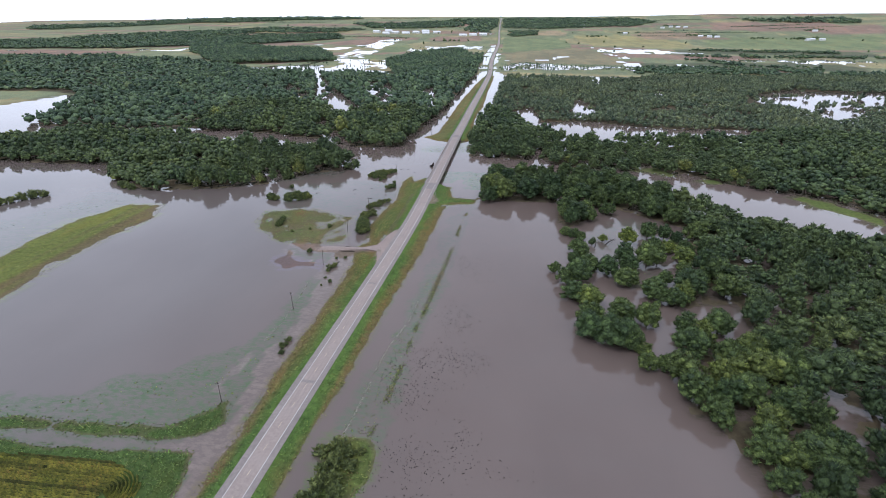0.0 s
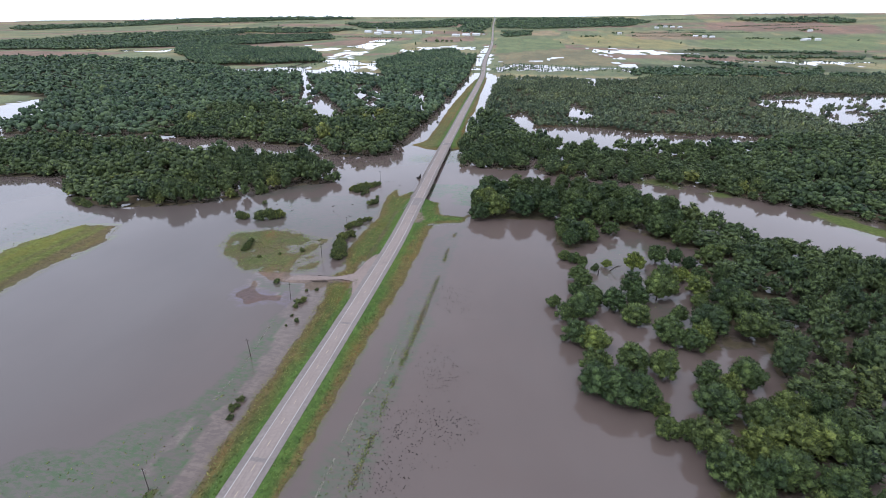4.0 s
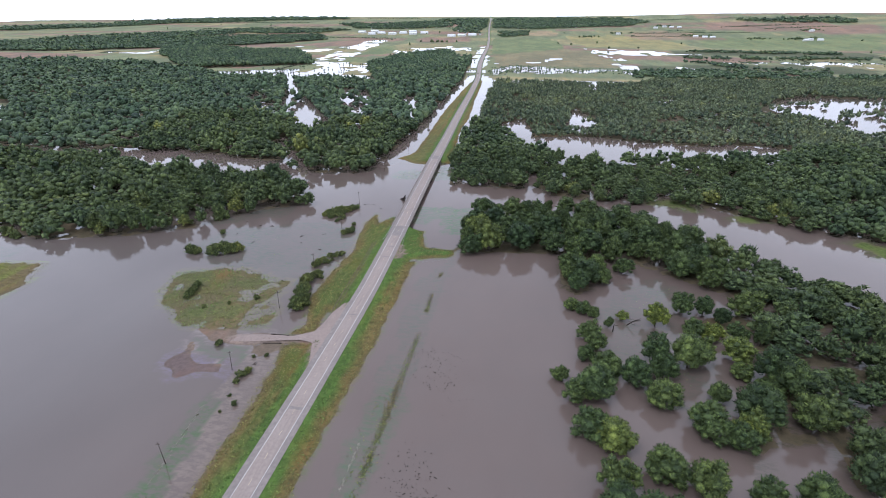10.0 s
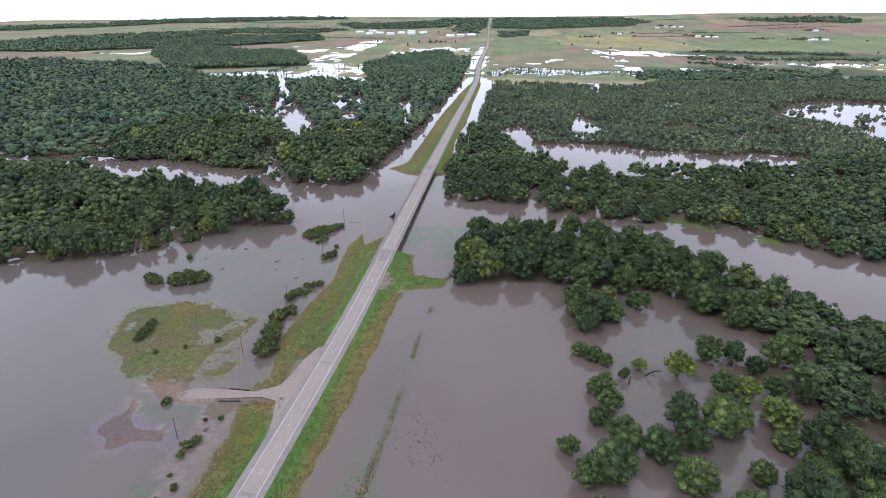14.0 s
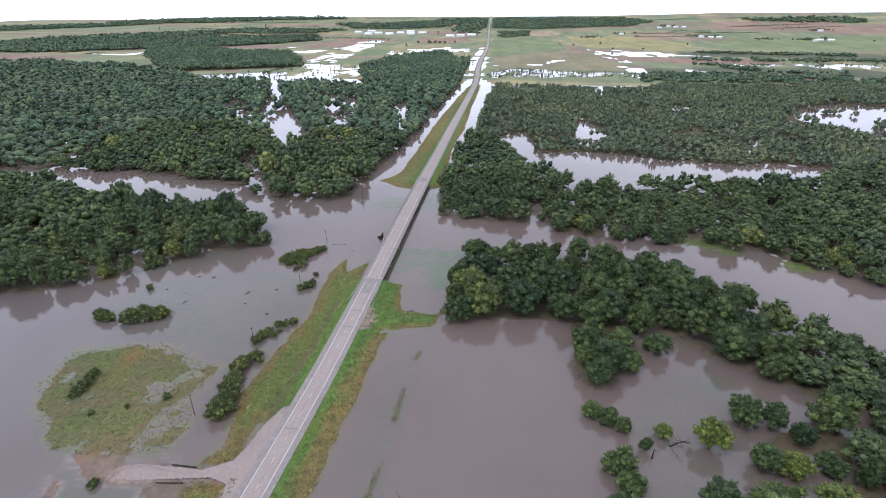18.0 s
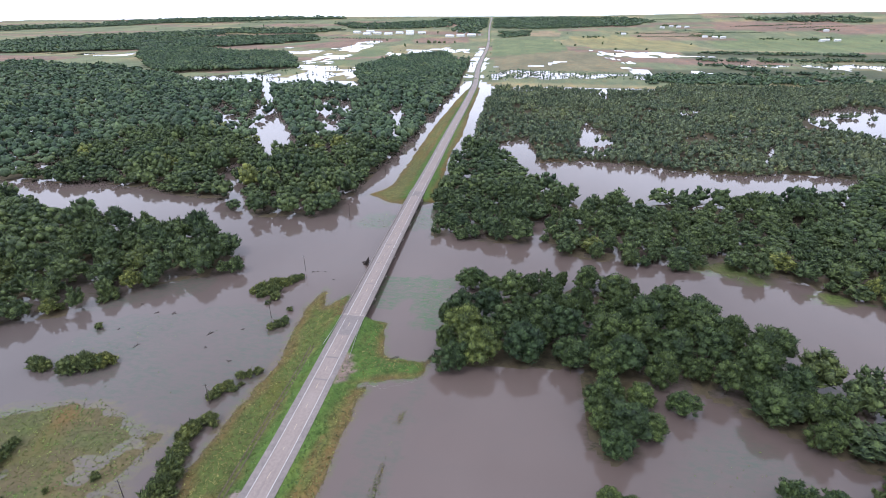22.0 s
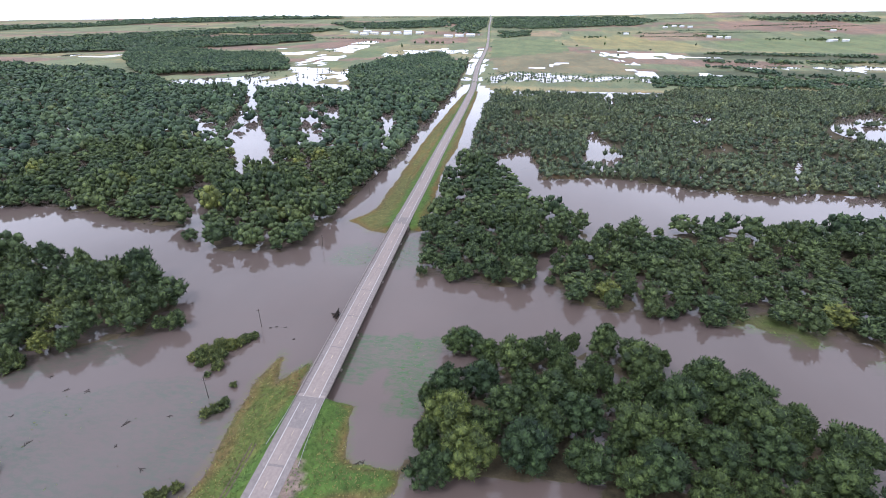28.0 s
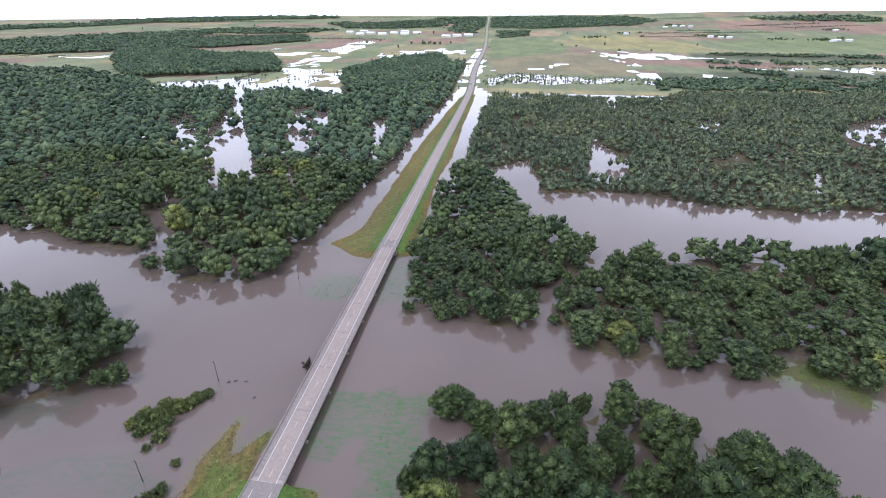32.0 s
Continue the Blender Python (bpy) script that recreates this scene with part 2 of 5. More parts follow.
ditch_shallow = [(-150, 136), (-99, 150), (-86, 162), (-67, 171), (-51, 190), (-42, 197), (-36, 206), (-34, 223), (-36, 245), (-39, 272), (-36, 272), (-33, 248), (-31, 228), (-30, 206), (-33, 198), (-29, 181), (-28, 166), (-27, 153), (-46, 141), (-89, 137), (-140, 131)]
meadow_track = [(-41, 164), (-40, 179), (-40, 190), (-39, 199), (-35, 191), (-36, 177), (-36, 165)]
gravel = [(-15, 320.5), (-43, 315.5), (-52, 314.5), (-56, 318), (-52, 322), (-46, 323.5), (-20, 324.5), (-11, 330), (-9, 338), (-8, 349), (-4, 361), (3, 361), (3, 302), (-3, 302), (-6, 312), (-8, 319)]
island_north_w = [(-48, 681), (-34, 710), (-37, 837), (-40, 964), (-39, 1195), (-35, 1358), (-25, 1360), (-22, 946), (-13, 661), (-25, 661)]
island_north_e = [(13, 667), (12, 730), (5, 844), (8, 926), (-1, 1133), (-9, 1390), (-19, 1410), (-10, 1005), (1, 679)]
shallow_bridge_a = [(11, 527), (33, 530), (32, 521), (22, 504), (14, 492), (11, 494)]
shallow_bridge_b = [(37, 525), (50, 528), (52, 511), (51, 491), (51, 476), (41, 476), (39, 497)]
shallow_bridge_c = [(-38, 612), (-25, 632), (-11, 633), (-15, 608), (-30, 606)]
shallow_bridge_d = [(4, 653), (16, 659), (23, 611), (7, 606)]
fence_line = [(42, 300), (44.5, 282), (43, 241), (42, 211), (42, 181), (40, 160), (38, 134), (37, 112), (27, 112), (27, 132), (29, 157), (30, 179), (31, 213), (35, 235), (36, 260), (39, 290)]
fence_line_north = [(50, 428), (47, 404), (46, 387), (46.5, 346), (46, 298), (39, 290), (40, 330), (39, 365), (41, 400)]
fence_clump = [(27, 148), (37, 147), (44, 135), (43, 118), (27, 115), (26, 132)]
wood_a = [(-88, 517), (-128, 497), (-158, 453), (-199, 428), (-265, 410), (-315, 429), (-372, 479), (-496, 467), (-671, 425), (-818, 518), (-603, 562), (-520, 613), (-390, 615), (-242, 574), (-127, 562)]
wood_b = [(-650, 640), (-451, 646), (-317, 666), (-256, 655), (-208, 643), (-174, 644), (-147, 614), (-111, 609), (-65, 618), (-62, 664), (-61, 721), (-59, 808), (-56, 887), (-58, 1056), (-55, 1302), (-82, 1734), (-97, 1994), (-309, 1951), (-304, 1480), (-244, 1330), (-365, 1330), (-420, 1335), (-540, 1330), (-660, 1330), (-770, 1430), (-1121, 1621), (-1541, 1603), (-2070, 1469), (-2000, 1000), (-1178, 860), (-900, 930), (-790, 900), (-700, 780)]
wood_b2 = [(-1040, 1679), (-653, 1881), (-552, 1667), (-663, 1597), (-837, 1475)]
wood_b3 = [(-2602, 2074), (-2189, 2398), (-1475, 2999), (-1121, 3193), (-958, 2839), (-1144, 2427), (-1425, 2137), (-1691, 1937), (-2177, 1792)]
wood_c = [(24, 592), (41, 596), (71, 589), (103, 595), (103, 625), (106, 642), (145, 676), (141, 691), (99, 738), (95, 812), (36, 849), (17, 846), (13, 769), (17, 682), (24, 633)]
wood_d = [(109, 616), (116, 581), (138, 574), (165, 570), (193, 578), (194, 566), (208, 568), (226, 588), (242, 563), (261, 566), (304, 540), (338, 520), (358, 514), (379, 500), (410, 460), (460, 400), (760, 520), (700, 790), (440, 800), (413, 775), (400, 748), (336, 716), (289, 706), (247, 709), (198, 693), (150, 667), (116, 638)]
wood_e = [(25, 887), (48, 883), (99, 929), (104, 815), (183, 832), (250, 810), (315, 800), (368, 815), (408, 812), (640, 765), (760, 760), (1092, 1590), (725, 1510), (400, 1480), (350, 1400), (268, 1374), (24, 1369), (19, 1181)]
gap_e4 = [(547, 1176), (659, 1281), (714, 1251), (848, 1280), (740, 1083), (690, 1100), (670, 1000), (593, 932), (582, 1021), (556, 1075)]
# _a gaps: copies shifted towards the camera, fitted so its view shows the water
gap_e4_a = [(x - 22, y - 40) for x, y in gap_e4]
wood_g1 = [(49, 442), (84, 446), (117, 450), (124, 445), (123, 402), (133, 394), (142, 400), (148, 425), (158, 440), (169, 446), (178, 442), (188, 434), (204, 423), (222, 411), (242, 398), (260, 390), (271, 378), (320, 350), (376, 375), (312, 400), (292, 420), (279, 440), (268, 456), (241, 462), (223, 483), (207, 492), (201, 508), (184, 514), (163, 527), (150, 533), (138, 541), (122, 529), (110, 537), (92, 526), (84, 511), (74, 505), (54, 490)]
wood_g2 = [(185, 248), (192, 275), (200, 300), (214, 322), (236, 330), (309, 334), (444, 345), (290, 151), (188, 133), (195, 157), (188, 174), (174, 188), (174, 205)]
clump_river = [(53, 528), (79, 530), (82, 522), (57, 515)]
far_water_1 = [(-801, 1386), (-689, 1286), (-593, 1326), (-492, 1345), (-393, 1341), (-389, 1510), (-329, 1493), (-398, 1737), (-591, 1699), (-617, 1517), (-699, 1423)]
far_airstrip = [(-591, 1719), (-674, 2269), (-740, 2996), (-651, 3020), (-562, 2296), (-500, 1776), (-390, 1661), (-497, 1576)]
far_water_2 = [(-443, 2204), (-286, 2496), (-150, 2520), (-140, 2300), (-238, 2252), (-373, 2014)]
far_road_flood = [(-105, 1992), (-109, 2624), (-81, 2630), (-13, 1535), (12, 1380), (-48, 1369), (-63, 1440)]
wood_g3 = [(197, 374), (214, 386), (243, 405), (294, 418), (352, 384), (300, 334), (225, 325), (214, 322), (217, 335), (219, 348), (223, 363), (206, 364)]
gap_g1 = [(235, 212), (249, 207), (238, 188), (225, 180), (228, 196)]
gap_g2 = [(209, 287), (220, 277), (207, 257), (202, 270)]
gap_g3 = [(199, 282), (227, 291), (225, 265), (212, 237), (199, 230), (192, 254)]
gap_g4 = [(152, 432), (165, 436), (182, 432), (194, 420), (210, 410), (212, 413), (202, 421), (186, 434), (160, 440)]
gap_g5 = [(112, 455), (118, 448), (126, 456), (126, 475), (122, 500), (128, 500), (133, 470), (124, 446)]
hedge_a = [(395, 1656), (586, 1724), (597, 1650), (877, 1655), (1151, 1682), (1082, 1590), (823, 1559), (368, 1503)]
hedge_b = [(636, 2140), (913, 2195), (1196, 2216), (1588, 2261), (1561, 2225), (1166, 2164), (629, 2089)]
hedge_c = [(595, 1974), (681, 1960), (744, 1799), (971, 1820), (960, 1780), (720, 1770), (650, 1930)]
scour = [(-74, 295), (-69, 304), (-60, 301), (-51, 298), (-41, 294), (-42, 289), (-54, 289), (-64, 288), (-73, 291)]
gap_b6 = [(-1230, 1110), (-1160, 1180), (-1050, 1190), (-1060, 1130), (-1150, 1090)]
bank_e = [(344, 504), (364, 474), (392, 444), (400, 458), (379, 496), (358, 514)]
mud_strip = [(-34, 110), (-33, 200), (-33, 316), (-14, 316), (-10, 200), (-10, 110)]
apron_e = [(11, 420), (15, 424), (17, 432), (13, 441), (9, 441)]
bank_d = [(207, 573), (219, 582), (236, 584), (245, 577), (253, 563), (247, 555), (229, 565), (214, 569)]
bank_d3 = [(279, 549), (298, 549), (293, 538), (279, 539)]
shallows_w = [(-137, 423), (-132, 449), (-97, 464), (-65, 479), (-35, 465), (-27, 434), (-34, 408), (-38, 386), (-87, 378)]
shallows_n = [(-197, 479), (-163, 493), (-128, 509), (-112, 518), (-103, 494), (-137, 472), (-172, 456)]
glade = [(140, 345), (150, 375), (160, 400), (185, 420), (200, 400), (180, 380), (195, 330), (190, 300), (160, 310), (150, 330)]
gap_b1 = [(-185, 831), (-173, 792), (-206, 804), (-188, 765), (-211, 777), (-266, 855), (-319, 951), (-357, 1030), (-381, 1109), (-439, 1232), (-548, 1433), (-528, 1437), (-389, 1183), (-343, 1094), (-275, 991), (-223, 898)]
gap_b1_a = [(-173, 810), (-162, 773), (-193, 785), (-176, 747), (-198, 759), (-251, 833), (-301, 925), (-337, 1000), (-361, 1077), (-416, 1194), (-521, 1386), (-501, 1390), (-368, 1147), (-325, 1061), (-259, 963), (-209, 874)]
gap_b2 = [(-143, 1108), (-129, 1155), (-114, 1113), (-87, 956), (-100, 960), (-127, 1034)]
gap_b2_a = [(-129, 1061), (-116, 1105), (-101, 1066), (-76, 919), (-88, 922), (-114, 991)]
gap_b3 = [(-309, 1171), (-238, 1195), (-207, 1096), (-189, 1006), (-184, 939), (-210, 955)]
gap_b3_a = [(-285, 1120), (-218, 1142), (-188, 1050), (-172, 965), (-168, 903), (-192, 917)]
gap_b4 = [(-209, 687), (-221, 720), (-229, 750), (-223, 759), (-208, 732), (-198, 707), (-171, 671), (-155, 644), (-142, 621), (-174, 650)]
gap_b4_a = [(-191, 666), (-202, 697), (-209, 726), (-204, 734), (-189, 708), (-181, 685), (-155, 651), (-140, 626), (-128, 604), (-157, 632)]
gap_b5 = [(-469, 1094), (-443, 1122), (-377, 1026), (-314, 922), (-335, 913), (-401, 1003)]
gap_b5_a = [(-434, 1048), (-410, 1074), (-348, 984), (-289, 887), (-309, 878), (-371, 963)]
gap_b7 = [(-521, 1084), (-504, 1088), (-450, 1013), (-460, 1011)]
gap_b7_a = [(-483, 1039), (-467, 1042), (-416, 972), (-426, 970)]
gap_b8 = [(-422, 807), (-412, 808), (-356, 753), (-365, 751)]
gap_b8_a = [(-390, 779), (-381, 780), (-328, 728), (-337, 726)]
gap_b9 = [(-166, 850), (-151, 853), (-134, 807), (-144, 811)]
gap_b9_a = [(-150, 820), (-136, 822), (-120, 779), (-130, 783)]
gap_e1 = [(147, 900), (168, 930), (168, 992), (180, 1038), (187, 1024), (208, 948), (204, 903), (187, 867), (178, 885)]
gap_e1_a = [(145, 879), (165, 908), (165, 968), (177, 1012), (183, 999), (204, 926), (199, 883), (183, 848), (174, 865)]
gap_e2 = [(63, 879), (78, 892), (108, 867), (107, 814), (89, 786), (80, 826)]
gap_e2_a = [(64, 856), (78, 869), (107, 845), (106, 794), (89, 767), (80, 806)]
gap_e3 = [(361, 1220), (400, 1250), (369, 1139), (342, 1113)]
gap_e3_a = [(349, 1182), (386, 1211), (357, 1105), (331, 1080)]
gap_e5 = [(395, 926), (414, 950), (381, 877), (364, 853)]
gap_e5_a = [(381, 901), (400, 924), (368, 854), (351, 831)]
gap_e6 = [(241, 1389), (264, 1427), (249, 1299), (235, 1297)]
gap_e6_a = [(235, 1343), (256, 1380), (242, 1258), (229, 1256)]
wood_l1 = [(-2241, 2228), (-2255, 2726), (-2007, 3084), (-1727, 3577), (-1069, 3610), (-1181, 3300), (-1632, 3184), (-1786, 2765), (-1844, 2261), (-1956, 1965)]
wood_l2 = [(-3164, 3083), (-3007, 3340), (-2707, 3767), (-2674, 4045), (-2900, 4023), (-3262, 3711), (-3534, 3427)]
wood_l3 = [(-3132, 4006), (-2909, 4619), (-2165, 4800), (-1492, 4800), (-1405, 4635), (-1936, 4468), (-2451, 4070)]
wood_l4 = [(-1456, 2297), (-1277, 2398), (-1024, 2589), (-1091, 2725), (-1418, 2573), (-1539, 2404)]
wood_t1 = [(-1316, 4096), (-918, 4246), (-589, 4489), (-440, 4000), (-495, 3888), (-798, 3751), (-1024, 3715)]
wood_t2 = [(-103, 3590), (108, 3693), (92, 3380), (-50, 3247)]
wood_t3 = [(-348, 3480), (-203, 3501), (-281, 4325), (-451, 4218)]
wood_t4 = [(-606, 4600), (-79, 4730), (375, 4704), (806, 4646), (958, 4335), (714, 4020), (409, 3951), (181, 3820), (-159, 3883), (-350, 3850)]
wood_r2 = [(728, 2424), (997, 2391), (1295, 2390), (1350, 2486), (1039, 2489), (750, 2500)]
wood_r3 = [(556, 1671), (875, 1649), (909, 1710), (574, 1725)]
wood_r4 = [(370, 1538), (558, 1573), (605, 1671), (408, 1714)]
wood_r5 = [(1544, 4373), (1975, 4346), (2237, 4098), (2130, 3950), (1735, 4100)]
wood_b4 = [(-282, 1361), (-179, 1419), (-117, 1471), (-154, 1855), (-166, 2109), (-217, 2248), (-339, 2073), (-367, 1843), (-385, 1675)]
wood_b5 = [(-714, 1744), (-656, 1831), (-707, 1997), (-799, 2125), (-951, 2093), (-1259, 2226), (-1386, 2145), (-1294, 1977), (-985, 1621), (-816, 1591), (-717, 1635)]
far_pond_r = [(359, 2515), (486, 2513), (594, 2476), (671, 2300), (563, 2225), (399, 2213), (355, 2280)]
far_road_e = [(329, 2574), (348, 2579), (396, 2118), (394, 1720), (386, 1610), (369, 1645), (371, 2006), (345, 2277)]
far_water_r = [(682, 1996), (853, 2112), (1080, 2141), (1252, 2082), (1144, 1892), (1083, 1975), (937, 2014), (739, 1936)]
far_water_q = [(89, 1944), (126, 1912), (206, 2075), (221, 1993), (144, 1916), (133, 1789), (99, 1798)]
far_water_p = [(372, 2158), (426, 2124), (422, 1834), (402, 1679), (393, 1734), (399, 2012)]
far_flood_l = [(-2404, 2598), (-2324, 2805), (-2230, 3135), (-2156, 3047), (-2195, 2696), (-2308, 2533)]
far_flood_m = [(-1564, 1900), (-1254, 1904), (-1350, 2032), (-1509, 1976), (-1638, 1971)]
far_water_3 = [(-9, 1679), (48, 1754), (140, 1726), (283, 1711), (394, 1678), (390, 1600), (288, 1590), (137, 1570), (3, 1524)]
far_green = [(-99, 3125), (77, 3229), (243, 3109), (255, 2557), (151, 2260), (-38, 2139)]
far_tan = [(-34, 2139), (251, 2489), (323, 2383), (378, 1930), (397, 1735), (140, 1758), (8, 1714)]
far_yellow = [(300, 3330), (566, 3452), (756, 3287), (866, 2918), (720, 2538), (553, 2629), (360, 2653), (325, 3013)]
far_stubble = [(-12, 3521), (179, 3698), (282, 3625), (255, 3398), (76, 3378)]
far_brown = [(636, 3489), (869, 3697), (1061, 3611), (1048, 3284), (817, 3161), (684, 3220)]
far_brown_e = [(1268, 4065), (1566, 4112), (2188, 3778), (2039, 3502), (1457, 3622), (1164, 3813)]
far_green_e = [(986, 3164), (1346, 3321), (1915, 3272), (1567, 2639), (1209, 2652), (882, 2707)]
far_brown_w = [(-1686, 2622), (-1586, 3100), (-1349, 3353), (-1181, 3300), (-1314, 2905), (-1457, 2648)]
far_brown_m = [(-939, 2485), (-865, 2809), (-713, 2800), (-644, 2481), (-812, 2369)]
far_brown_n = [(-529, 3112), (-244, 3252), (-198, 2885), (-445, 2776)]
far_scrub = [(680, 2467), (913, 2582), (1179, 2583), (1389, 2573), (1480, 2484), (1356, 2265), (1148, 2286), (851, 2266), (658, 2247)]
far_scrub_s = [(431, 1836), (639, 1881), (920, 1975), (1064, 1938), (1106, 1826), (1039, 1707), (819, 1739), (592, 1719), (392, 1624)]
airfield_grass = [(-580, 2356), (-496, 2517), (-417, 2102), (-505, 2032)]
airfield_grass_s = [(-554, 1927), (-478, 1944), (-437, 1753), (-491, 1778)]
fleck_west = [(-330, 290), (-320, 330), (-300, 392), (-262, 392), (-272, 330), (-268, 264), (-285, 240)]
scour_silt = [(-75, 312), (-71, 314), (-67, 307), (-57, 303), (-49, 300), (-42, 295), (-49, 296), (-59, 301), (-68, 304)]
sand_bar = [(-75, 324), (-60, 325), (-47, 324), (-33, 326), (-33, 320), (-42, 316), (-46, 312), (-59, 315), (-69, 318)]
sand_spit = [(-39, 314), (-23, 318), (-25, 314), (-31, 307), (-36, 309)]
wash_green = [(-70, 313), (-65, 318), (-54, 313), (-40, 309), (-40, 299), (-47, 299), (-54, 302), (-64, 306)]

ROAD = [(-2, -300), (0, 100), (1.5, 171), (4, 290), (5, 380), (3.5, 470), (0.5, 560), (-3.5, 690), (-10, 900), (-17, 1199), (-26, 1450), (-46, 1715), (-85, 2534), (-210, 4442), (-230, 4900)]
ROAD_Z = [(-300, 1.8), (380, 1.9), (450, 3.6), (474, 4.0), (671, 4.0), (700, 3.4), (790, 1.7), (1300, 1.2), (1420, 0.5), (2500, 0.5), (2900, 1.2), (4900, 1.2)]


def smooth_line(points):
    """A smooth x(y) through rows of (x, y)."""
    ys = np.array([p[1] for p in points], float)
    xs = np.array([p[0] for p in points], float)
    slope = np.gradient(xs, ys)

    def at(y):
        y = np.asarray(y, float)
        i = np.clip(np.searchsorted(ys, y) - 1, 0, len(ys) - 2)
        h = ys[i + 1] - ys[i]
        s = np.clip((y - ys[i]) / h, 0, 1)
        return ((2 * s**3 - 3 * s**2 + 1) * xs[i] + (s**3 - 2 * s**2 + s) * h * slope[i]
                + (3 * s**2 - 2 * s**3) * xs[i + 1] + (s**3 - s**2) * h * slope[i + 1])

    return at


road_x = smooth_line(ROAD)


def road_z(y):
    return np.interp(y, [p[0] for p in ROAD_Z], [p[1] for p in ROAD_Z]) + far_rise(road_x(y), y)


def far_rise(x, y):
    """Lifts the far land, more so in the east, so its skyline fits the camera's view."""
    x, y = np.asarray(x, float), np.asarray(y, float)
    d = np.hypot(x, y - 300)
    s = np.clip((d - 2700) / 2200, 0, 1)
    top = np.interp(np.degrees(np.arctan2(x, np.maximum(y - 300, 1))), [-50, -10, 33], [10, 92, 142])
    return top * s**1.35


def inside(poly, x, y):
    """Signed distance to a polygon's edge, positive within."""
    p = np.array(poly, float)
    q = np.roll(p, -1, 0)
    best = np.full(x.shape, 1e18)
    odd = np.zeros(x.shape, bool)
    for (ax, ay), (bx, by) in zip(p, q):
        dx, dy = bx - ax, by - ay
        s = np.clip(((x - ax) * dx + (y - ay) * dy) / (dx * dx + dy * dy + 1e-9), 0, 1)
        best = np.minimum(best, (x - ax - s * dx) ** 2 + (y - ay - s * dy) ** 2)
        if ay != by:
            odd ^= ((ay > y) != (by > y)) & (x < (bx - ax) * (y - ay) / (by - ay) + ax)
    return np.where(odd, 1, -1) * np.sqrt(best)


def lumps(x, y, size, seed):
    """Smooth value noise, about -1 to 1."""
    r = np.random.RandomState(seed)
    table = r.rand(256, 256) * 2 - 1
    u, v = x / size + 1000, y / size + 1000
    i, j = np.floor(u).astype(int), np.floor(v).astype(int)
    fu, fv = u - i, v - j
    fu, fv = fu * fu * (3 - 2 * fu), fv * fv * (3 - 2 * fv)
    g = lambda a, c: table[a % 256, c % 256]
    return (g(i, j) * (1 - fu) + g(i + 1, j) * fu) * (1 - fv) + (g(i, j + 1) * (1 - fu) + g(i + 1, j + 1) * fu) * fv


def spaced(lo, hi, fine, out_lo, out_hi, grow=1.09):
    a = list(np.arange(lo, hi + fine, fine))
    s, v = fine, a[-1]
    while v < out_hi:
        s *= grow
        v += s
        a.append(v)
    s, v, back = fine, a[0], []
    while v > out_lo:
        s *= grow
        v -= s
        back.append(v)
    return np.array(back[::-1] + a)


GRASS, DRY, LUSH = (0.10, 0.132, 0.038), (0.155, 0.12, 0.05), (0.086, 0.148, 0.036)
RANK = (0.058, 0.098, 0.028)
OLIVE = (0.135, 0.135, 0.05)
PASTURE = (0.15, 0.175, 0.045)
MUD, FLOOR, STONE = (0.10, 0.072, 0.064), (0.072, 0.062, 0.038), (0.24, 0.19, 0.165)
# far field covers: pale and greyish, distance haze partly put into them
PLOUGH, STUBBLE, MEADOW = (0.25, 0.18, 0.14), (0.28, 0.26, 0.145), (0.185, 0.215, 0.125)
SILT = (0.215, 0.158, 0.128)
CROP = (0.045, 0.055, 0.02)
WEED = (0.085, 0.10, 0.07)
ISLE = (0.165, 0.14, 0.066)

